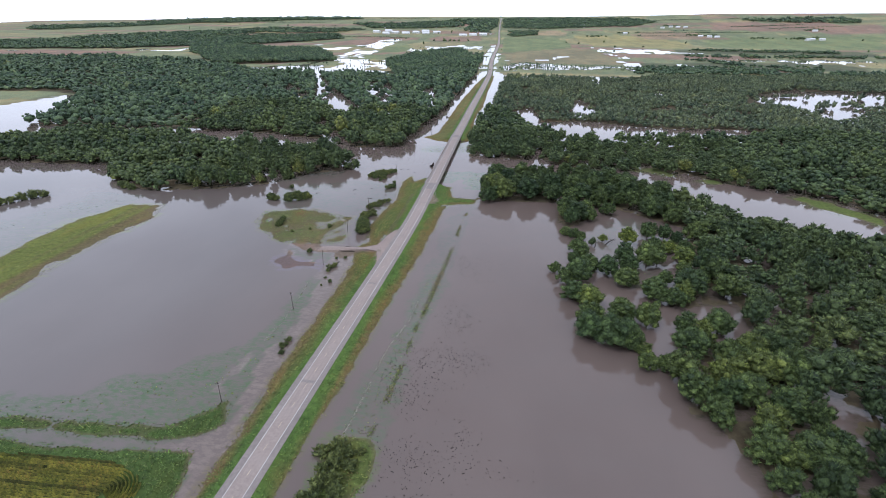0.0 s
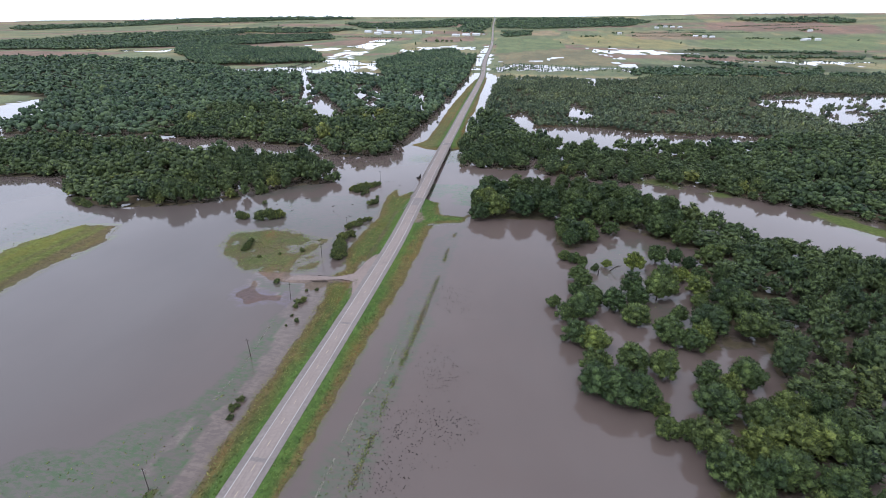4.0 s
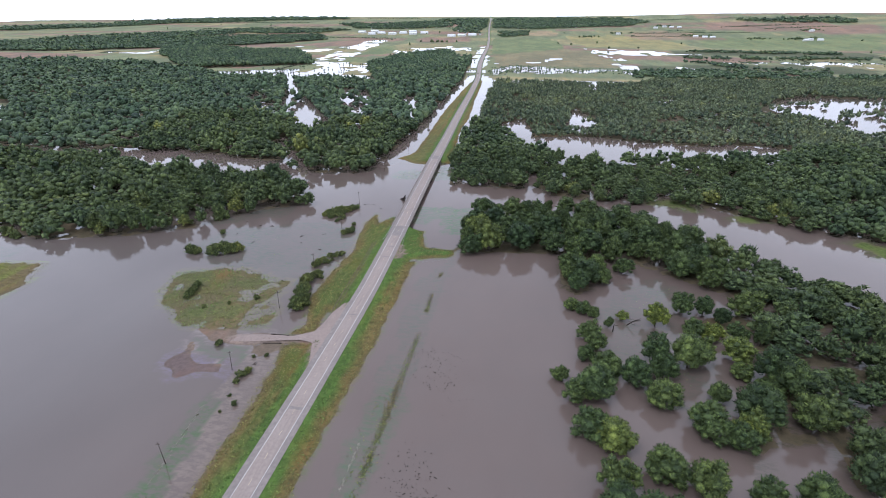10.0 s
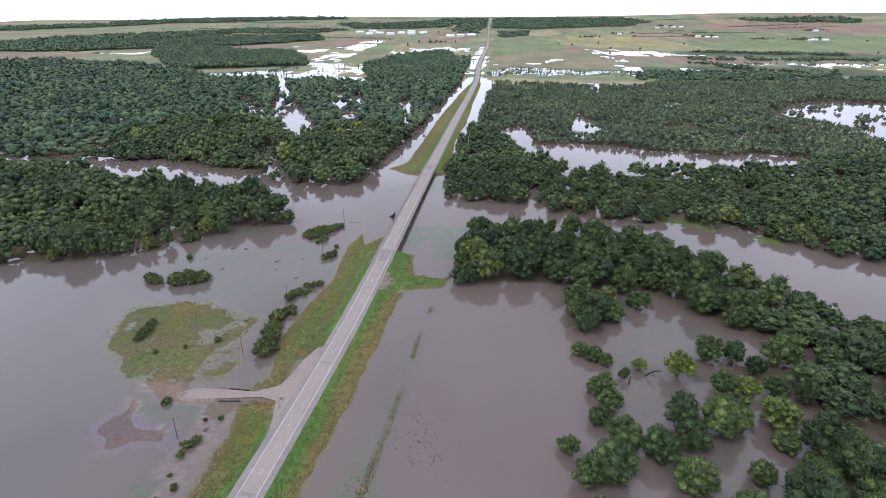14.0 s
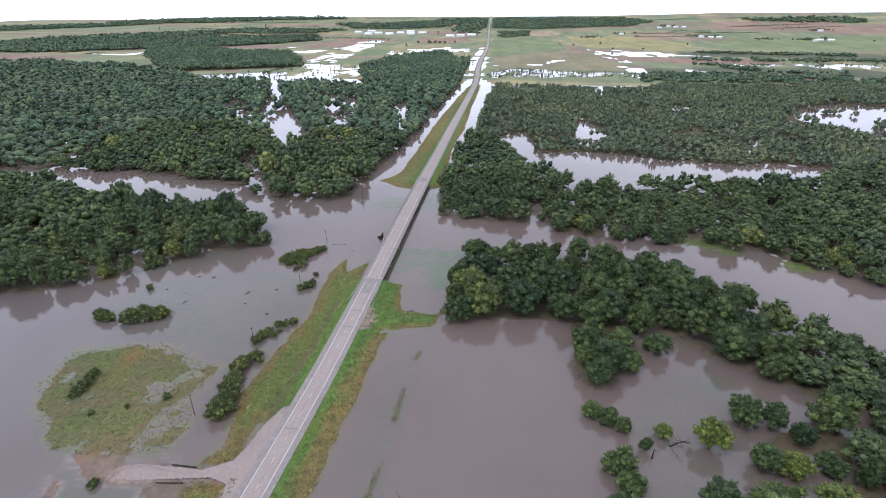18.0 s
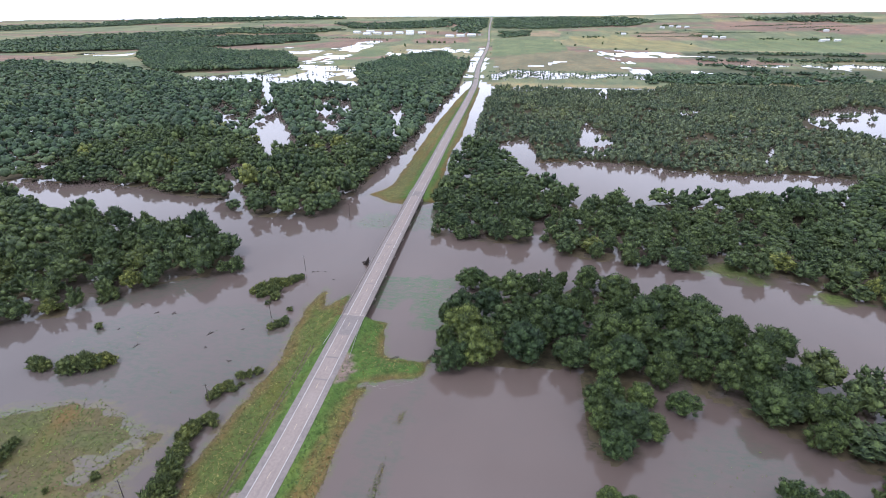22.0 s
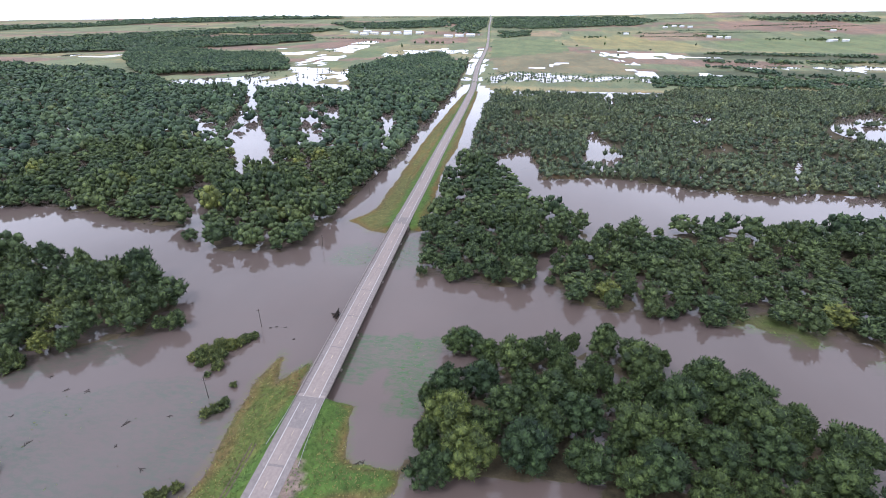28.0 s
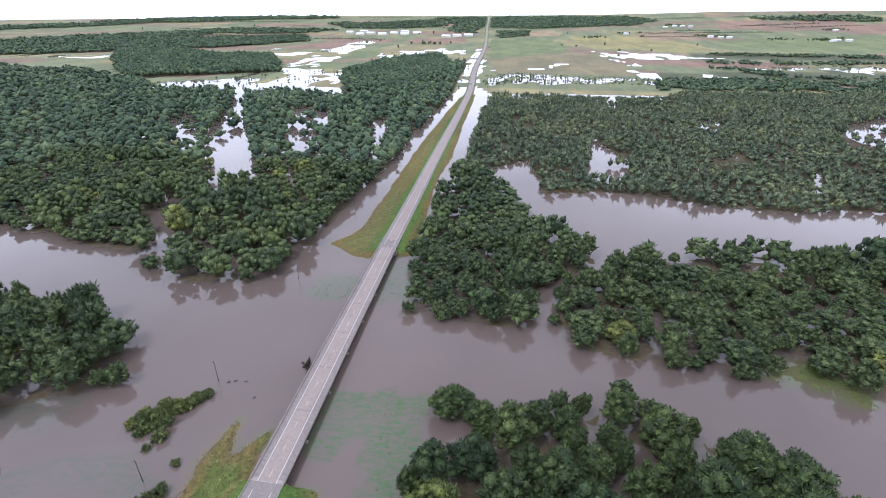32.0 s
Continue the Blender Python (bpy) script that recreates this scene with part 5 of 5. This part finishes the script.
# ---- dead trees and drift ----


def snag(x, y, tall, lean, arms, label, seed):
    r = random.Random(seed)
    e = thing("dead_tree", label, "dead tree")
    e.location = (x, y, 0)
    bm = bmesh.new()
    top = Vector((lean[0], lean[1], tall))
    limb(bm, (0, 0, -1), top * 0.55, 0.38, 0.28, 7)
    limb(bm, top * 0.54, top, 0.28, 0.12, 7)
    part("trunk", bm, M_DRIFT, e)
    for k in range(arms):
        a = top * r.uniform(0.4, 0.95)
        th = r.uniform(0, 6.28)
        ln = r.uniform(1.5, 4)
        b2 = a + Vector((ln * math.cos(th), ln * math.sin(th), r.uniform(-0.5, 1.6)))
        bm = bmesh.new()
        limb(bm, a, b2, 0.13, 0.07, 5)
        limb(bm, b2, b2 + Vector((r.uniform(-1, 1), r.uniform(-1, 1), 0.8)), 0.07, 0.02, 4)
        part("branch", bm, M_DRIFT, e)


snag(189, 313, 6.5, (0.6, 0.2), 2, "broken dead trunk with one bare limb in the water", 1)
snag(150, 358, 5.0, (0.2, 0.0), 1, "short dead stump standing in the water", 2)
snag(158, 366, 5.5, (5.5, -2.0), 9, "fallen bare branching tree lying in the water", 3)
tree(157, 371, 8, 6, "leafy top of a half fallen tree in the water")


def drift(x, y, size, label="dark tangle of driftwood floating on the water"):
    r = random.Random(int(x * 31 + y))
    e = thing("driftwood", label, "driftwood", "floating drift")
    e.location = (x, y, 0.0)
    for k in range(4):
        th = r.uniform(0, 3.14)
        d = Vector((math.cos(th), math.sin(th), r.uniform(-0.05, 0.15))) * size * 0.5
        o = Vector((r.uniform(-0.3, 0.3) * size, r.uniform(-0.3, 0.3) * size, 0.05))
        bm = bmesh.new()
        limb(bm, o - d, o + d, 0.12, 0.08, 5)
        part("log", bm, M_DRIFT, e)


for x, y, w in ((-101, 465, 2.6), (-126, 471, 1.8), (-111, 464, 2.2), (-70, 450, 3), (-101, 434, 2.4), (-65, 439, 1.6), (-47, 430, 2.4), (-121, 446, 1.6), (-42, 526, 1.6),
                (-39, 527, 1.5), (-34, 527.5, 1.3), (-25, 518, 1.3), (33, 446, 2.4), (35, 447, 2), (-54, 457, 1.6), (-30, 300, 2)):
    drift(x, y, w)
jam = thing("debris_jam", "dark drift pile caught against the bridge with a broken pole", "debris")
jam.matrix_basis = pose(-10.5, 543, 0) @ Matrix.Diagonal((1.5, 1.5, 1.25, 1))
for k in range(9):
    bm = bmesh.new()
    th = random.uniform(-1, 1)
    d = Vector((math.cos(th) * 2.2, math.sin(th) * 2.0, random.uniform(0.2, 3.2)))
    limb(bm, (random.uniform(-2.4, 0.6), random.uniform(-1.8, 1.8), -0.2), d + Vector((-0.7, 0, 0.9)), 0.42, 0.18, 6)
    part("log", bm, M_DRIFT, jam)

# ---- culvert rails on the lane ----
for x, y, yaw in ((-28.5, 325.2, 2), (-29, 317.2, 9)):
    e = thing("culvert_rail", "dark timber kerb beside the gravel lane", "kerb", "lane culvert rails")
    e.matrix_basis = pose(x, y, float(ground_z(x, y)), 0, 0, yaw)
    bm = bmesh.new()
    box(bm, -5, 5, -0.2, 0.2, 0.35, 0.65)
    part("beam", bm, M_DRIFT, e)
    for k in (-4.4, -1.5, 1.5, 4.4):
        bm = bmesh.new()
        box(bm, k - 0.13, k + 0.13, -0.13, 0.13, -0.8, 0.36)
        part("post", bm, M_DRIFT, e)

# the gravel lane and its flared mouth
lx, ly = np.meshgrid(np.arange(-60, 0, 0.4), np.arange(303, 360, 0.4))
in_lane = (inside(gravel, lx, ly) > 0.3) & (lx < road_x(ly) - 6.2) & (lx > -50 + 4 * lumps(lx, ly, 3, 5))
lane_id = np.arange(lx.size).reshape(lx.shape)
lane_ok = in_lane[:-1, :-1] & in_lane[1:, :-1] & in_lane[:-1, 1:] & in_lane[1:, 1:]
lane_faces = np.stack([lane_id[:-1, :-1], lane_id[:-1, 1:], lane_id[1:, 1:], lane_id[1:, :-1]], -1)[lane_ok]
lane_z = np.maximum(ground_z(lx, ly) + 0.1, np.interp(lx, [-72, -60, -40, -12], [0.0, 0.15, 0.8, 1.6]))
tagged(new("lane", mesh_from("lane", np.stack([lx, ly, lane_z], -1).reshape(-1, 3), lane_faces, M_GRAVEL, True)), "pale pinkish gravel lane running into the flood", "lane", kind="structure")

# wheel tracks in the western verge
for off in (-12.6, -14.4):
    ys = np.linspace(352, 448, 40)
    xs = road_x(ys) + off + 0.5 * np.sin(ys / 17) - np.clip(ys - 420, 0, 40) * 0.05
    z = ground_z(xs, ys) + 0.12
    v = np.concatenate([np.stack([xs - 0.28, ys, z], -1), np.stack([xs + 0.28, ys, z], -1)])
    i = np.arange(39)
    tagged(new("wheel_track", mesh_from("wheel_track", v, np.stack([i, i + 40, i + 41, i + 1], -1), M_MUD)), "muddy wheel track in the grass verge", "track", kind="structure")

# ---- grass tufts, reeds and corn ----


def tufts(name, places, size, tall, mat, label, category, seed, lean=0.5, floor=-0.12, by_road=False, tone=0.34):
    """Small leaning blades past counting, joined."""
    r = np.random.RandomState(seed)
    places = np.asarray(places, float)
    n = len(places)
    z = np.maximum(ground_z(places[:, 0], places[:, 1]), floor)
    th = r.uniform(0, math.pi, n)
    w = size * r.uniform(0.5, 1.2, n)
    h = tall * r.uniform(0.5, 1.3, n)
    ax = np.stack([np.cos(th) * w, np.sin(th) * w, np.zeros(n)], -1) * 0.5
    base = np.stack([places[:, 0], places[:, 1], z - 0.05], -1)
    top = base + np.stack([r.normal(0, lean, n), r.normal(0, lean, n) + 0.15, np.ones(n)], -1) * h[:, None]
    v = np.stack([base - ax, base + ax, top + ax * 0.45, top - ax * 0.45], 1).reshape(-1, 3)
    me = mesh_from(name, v, np.arange(n * 4).reshape(-1, 4), mat)
    at = me.attributes.new("tint", "FLOAT", "POINT")
    patch = np.clip(tone + 0.4 * lumps(places[:, 0], places[:, 1], 9, seed + 3) + r.normal(0, 0.07, n), 0, 1)
    if by_road:  # mown and green by the pavement, rank and brown further out
        out = (np.abs(places[:, 0] - road_x(places[:, 1])) - 9.8) / 6.5
        patch = np.clip(out + 0.5 * lumps(places[:, 0], places[:, 1], 8, seed + 4) + r.normal(0, 0.08, n), 0, 0.88)
    at.data.foreach_set("value", np.repeat(patch, 4).astype(np.float32))
    return tagged(new(name, me), label, category, kind="stuff")


def sown(poly, per_m2, seed, low=-0.06, edge=-2.0):
    r = np.random.RandomState(seed)
    p = np.array(poly, float)
    lo, hi = p.min(0) - 2, p.max(0) + 2
    n = int((hi - lo).prod() * per_m2)
    a = r.uniform(lo, hi, (n, 2))
    z = ground_z(a[:, 0], a[:, 1])
    ok = (inside(poly, a[:, 0], a[:, 1]) > edge) & (z > low + 0.1 * r.normal(size=n)) & (np.abs(a[:, 0] - road_x(a[:, 1])) > 6.9)
    return a[ok]


verge = np.concatenate([sown(p, d, k) for k, (p, d) in enumerate((
    (grass_west_near, 1.8), (grass_west_mid, 1.6), (grass_east, 1.8), (spit_east, 1.2), (strip_west, 0.35), (island_north_w, 0.22), (island_north_e, 0.22)))])
tufts("grass", verge, 0.75, 0.36, M_TUFT, "rough green and browning roadside grass", "grass", 71, lean=1.3, by_road=True)
lush = np.concatenate([sown(corn_verge, 1.5, 61), sown(ditch_bank, 1.5, 62)])
lush = lush[inside(corn, lush[:, 0], lush[:, 1]) < 0]
tufts("grass", lush, 0.8, 0.45, M_RANK, "tall rank green grass on the ditch banks", "grass", 75, lean=1.2, tone=0.2)
reeds = np.concatenate([sown(p, d, 20 + k, low=-0.2) for k, (p, d) in enumerate((
    (island_west, 0.8), (ditch_shallow, 0.05), (fence_line, 0.2), (fence_clump, 1.0), (shallow_bridge_a, 0.02), (shallow_bridge_b, 0.06), (shallow_bridge_c, 0.3), (shallow_bridge_d, 0.3), (bank_d, 0.3), (glade, 0.08), (shallows_w, 0.02), (fleck_west, 0.06), (scour, 0.0)))])
line = [(49, 425), (46, 404), (45, 387), (46, 346), (45.5, 312), (44.5, 282), (43.5, 257), (43, 241), (41, 225), (42, 211), (41, 181), (40, 160), (37.5, 134), (37, 112)]
r = np.random.RandomState(55)


def along(points, n, spread, r):
    """Places strewn along a line of corners."""
    q = np.array(points, float)
    run = np.concatenate([[0], np.cumsum(np.hypot(*np.diff(q, axis=0).T))])
    at = r.uniform(0, run[-1], n)
    return np.stack([np.interp(at, run, q[:, 0]), np.interp(at, run, q[:, 1])], -1) + r.normal(0, spread, (n, 2))


fence_row = along(line, 9000, 0.75, r)
thick = np.exp(-((fence_row[:, 1] - 292) / 62) ** 2)
fence_row = fence_row[lumps(fence_row[:, 0] * 0, fence_row[:, 1], 7, 57) + 0.25 * r.normal(size=len(fence_row)) > 0.35 - 1.5 * thick]
fence_row[:, 0] -= np.abs(r.normal(0, 1.1, len(fence_row))) * np.exp(-((fence_row[:, 1] - 292) / 62) ** 2)
wrack = np.concatenate([along([(36.5, 260), (36, 238), (33, 222), (31, 213), (30, 195), (30, 179), (29, 157), (27.5, 132), (28, 112)], 4200, 0.24, r),
                        along([(-36, 206), (-34.5, 223), (-36, 245), (-39, 272)], 500, 0.3, r),
                        along([(-215, 196), (-215, 217), (-219, 287), (-212, 350), (-223, 376)], 1800, 0.9, r), along([(25, 425), (33, 423), (48, 431)], 260, 0.5, r)])
wrack = wrack[lumps(wrack[:, 0], wrack[:, 1], 5, 58) > -0.45]
tufts("wrack", wrack, 0.42, 0.12, M_STRAW, "pale straw and foam washed into a wavering line", "wrack", 79, 1.8, floor=0.0)
tufts("weeds", fence_row, 0.6, 0.34, M_RANK, "thin line of olive weeds along a drowned fence", "weeds", 76, 1.2, tone=0.75)
tufts("reeds", reeds, 0.85, 0.36, M_TUFT, "half drowned grass and reeds poking from the flood", "reeds", 72, 1.5)

# corn: ridged rows that follow the field's rounded end
r = np.random.RandomState(77)
corn_v, corn_f, corn_t, off = [], [], [], 0
for k in range(37):
    inset = 0.7 + 1.25 * k
    line = [(x, 120.5 + (0.06 * (x + 50) if x < -50 else 0) - inset) for x in np.arange(-165, -48, 0.8)]
    if inset < 12.5:
        line += [(-48 + (13 - inset) * math.sin(a), 107.6 + (13 - inset) * math.cos(a)) for a in np.linspace(0.04, 2.2, 40)]
    line = np.array(line) + r.normal(0, 0.06, (len(line), 2))
    keep = (inside(corn, line[:, 0], line[:, 1]) > 0.3) & (lumps(line[:, 0], line[:, 1], 7, 44) + 0.35 * r.normal(size=len(line)) > -1.6)
    d = np.gradient(line, axis=0)
    d /= np.linalg.norm(d, axis=1)[:, None]
    side = np.stack([-d[:, 1], d[:, 0]], -1) * r.uniform(0.24, 0.34, len(line))[:, None]
    z = ground_z(line[:, 0], line[:, 1])
    h = z + r.uniform(0.8, 1.5, len(line))
    v = np.concatenate([np.column_stack([line - side, z]), np.column_stack([line + side * 0.2, h]), np.column_stack([line + side, z])])
    n = len(line)
    i = np.nonzero(keep[:-1] & keep[1:])[0]
    corn_v.append(v)
    corn_f += [np.stack([i, i + 1, i + n + 1, i + n], -1) + off, np.stack([i + n, i + n + 1, i + 2 * n + 1, i + 2 * n], -1) + off]
    corn_t.append(np.tile(np.clip(0.4 + 0.4 * lumps(line[:, 0], line[:, 1], 9, 46) + r.normal(0, 0.2, n), 0, 1), 3))
    off += 3 * n
corn_mesh = mesh_from("corn", np.concatenate(corn_v), np.concatenate(corn_f), M_CORN)
at = corn_mesh.attributes.new("tint", "FLOAT", "POINT")
at.data.foreach_set("value", np.concatenate(corn_t).astype(np.float32))
tagged(new("corn", corn_mesh), "ripening yellow green corn in curved rows", "corn", kind="stuff")

# ---- flotsam specks and field stubble on the flooded eastern field ----
r = np.random.RandomState(91)
specks = r.uniform((34, 95), (112, 330), (9000, 2))
specks = specks[0.8 * lumps(specks[:, 0], specks[:, 1], 16, 92) - np.abs(specks[:, 0] - 58) / 34 - np.clip(specks[:, 1] - 190, 0, 200) / 160 + r.normal(0, 0.3, len(specks)) > -0.35]
tufts("stubble", specks, 0.5, 0.26, M_DRIFT, "dark stubble and flotsam on the flooded field", "stubble", 74, 1.6, floor=0.05)

# ---- far town and farms ----
M_WALL = plain("pale_siding", (0.62, 0.62, 0.60), 0.7, 0.3, 0, 0.8, 0.1)
M_ROOF = plain("grey_shingle_roof", (0.22, 0.21, 0.21), 0.85, 0.2, 0, 0.8, 0.2)
M_METAL = plain("white_metal_roof", (0.66, 0.67, 0.68), 0.5, 0.4, 0, 0.8, 0.08)
M_PANE = plain("dark_window", (0.03, 0.035, 0.04), 0.2, 0.5, 0, 0.8, 0.1)


def house_kit(w, d, h, roof, name, label, category, group):
    e = thing(name, label, category, group)
    bm = bmesh.new()
    box(bm, -w / 2, w / 2, -d / 2, d / 2, -1, h)
    part("wall", bm, M_WALL, e)
    bm = bmesh.new()
    o = 0.5
    vs = [bm.verts.new(p) for p in ((-w / 2 - o, -d / 2 - o, h), (w / 2 + o, -d / 2 - o, h), (w / 2 + o, d / 2 + o, h), (-w / 2 - o, d / 2 + o, h), (-w / 2 - o, 0, h + d * 0.32), (w / 2 + o, 0, h + d * 0.32))]
    for f in ((0, 1, 5, 4), (2, 3, 4, 5), (1, 2, 5), (3, 0, 4), (0, 3, 2, 1)):
        bm.faces.new([vs[k] for k in f])
    part("roof", bm, roof, e)
    for k in range(max(2, int(w / 5))):
        bm = bmesh.new()
        x = -w / 2 + (k + 0.5) * w / max(2, int(w / 5))
        box(bm, x - 0.6, x + 0.6, -d / 2 - 0.06, -d / 2 + 0.1, h * 0.35, h * 0.75)
        part("window", bm, M_PANE, e)
    return e


house = house_kit(13, 9, 5.5, M_ROOF, "house", "small pale house among trees in the far town", "house", "town houses")
hall = house_kit(46, 22, 7, M_METAL, "warehouse", "long white metal warehouse at the edge of town", "warehouse", "town warehouses")
barn = house_kit(26, 14, 6, M_METAL, "barn", "white farm barn beside a grove", "barn", "farm barns")


def put(kit, x, y, yaw):
    copy_thing(kit, pose(x, y, float(ground_z(x, y)), 0, 0, yaw))


halls = [(-930, 3400), (-795, 3360), (-669, 3400), (-541, 3420), (-873, 3480), (-630, 3500), (-836, 3290), (-720, 3330), (-348, 3245), (-293, 3290), (-236, 3330)]
hall.matrix_basis = pose(-600, 3360, float(ground_z(-600, 3360)), 0, 0, 10)
for x, y in halls:
    put(hall, x, y, random.uniform(-20, 20))
house.matrix_basis = pose(-197, 3400, float(ground_z(-197, 3400)), 0, 0, 5)
for poly, n in ((wood_t1, 80), (wood_t3, 22), (wood_t4, 80)):
    for x, y in random.sample([tuple(p) for p in scatter(poly, 30, 333 + n)], n):
        put(house, x, y, random.choice((0, 90)) + random.uniform(-8, 8))
barn.matrix_basis = pose(1086, 3286, float(ground_z(1086, 3286)), 0, 0, 5)
for x, y in ((1010, 3330), (1050, 3300), (1471, 3100), (1541, 3105), (1500, 3120), (912, 3890), (981, 3960), (1061, 3900), (1020, 3930), (1700, 3560), (620, 3500)):
    put(barn, x, y, random.uniform(-30, 30))
groves = []
for x, y in ((1060, 3360), (1510, 3160), (980, 4000), (1000, 3395), (1460, 3140), (620, 3540), (1700, 3600), (-350, 2780), (420, 3300), (1280, 3200)):
    for k in range(16):
        groves.append((x + random.gauss(0, 32), y + random.gauss(0, 18), random.uniform(5, 9)))
for k in range(60):
    x, y = random.uniform(-2600, 2400), random.uniform(2300, 4600)
    groves.append((x, y, random.uniform(4, 8)))
woodland("grove", groves, TINY, "farm groves and lone trees on the far plain", 12)
tower = thing("water_tower", "pale slender water tower over the far town", "water tower")
tower.location = (-212, 4480, float(ground_z(-212, 4480)))
bm = bmesh.new()
limb(bm, (0, 0, -2), (0, 0, 36), 1.6, 1.4, 10)
part("shaft", bm, M_WALL, tower)
bm = bmesh.new()
bmesh.ops.create_uvsphere(bm, u_segments=16, v_segments=10, radius=6.5, matrix=Matrix.Translation((0, 0, 39)) @ Matrix.Diagonal((1, 1, 0.75, 1)))
part("tank", bm, M_WALL, tower)
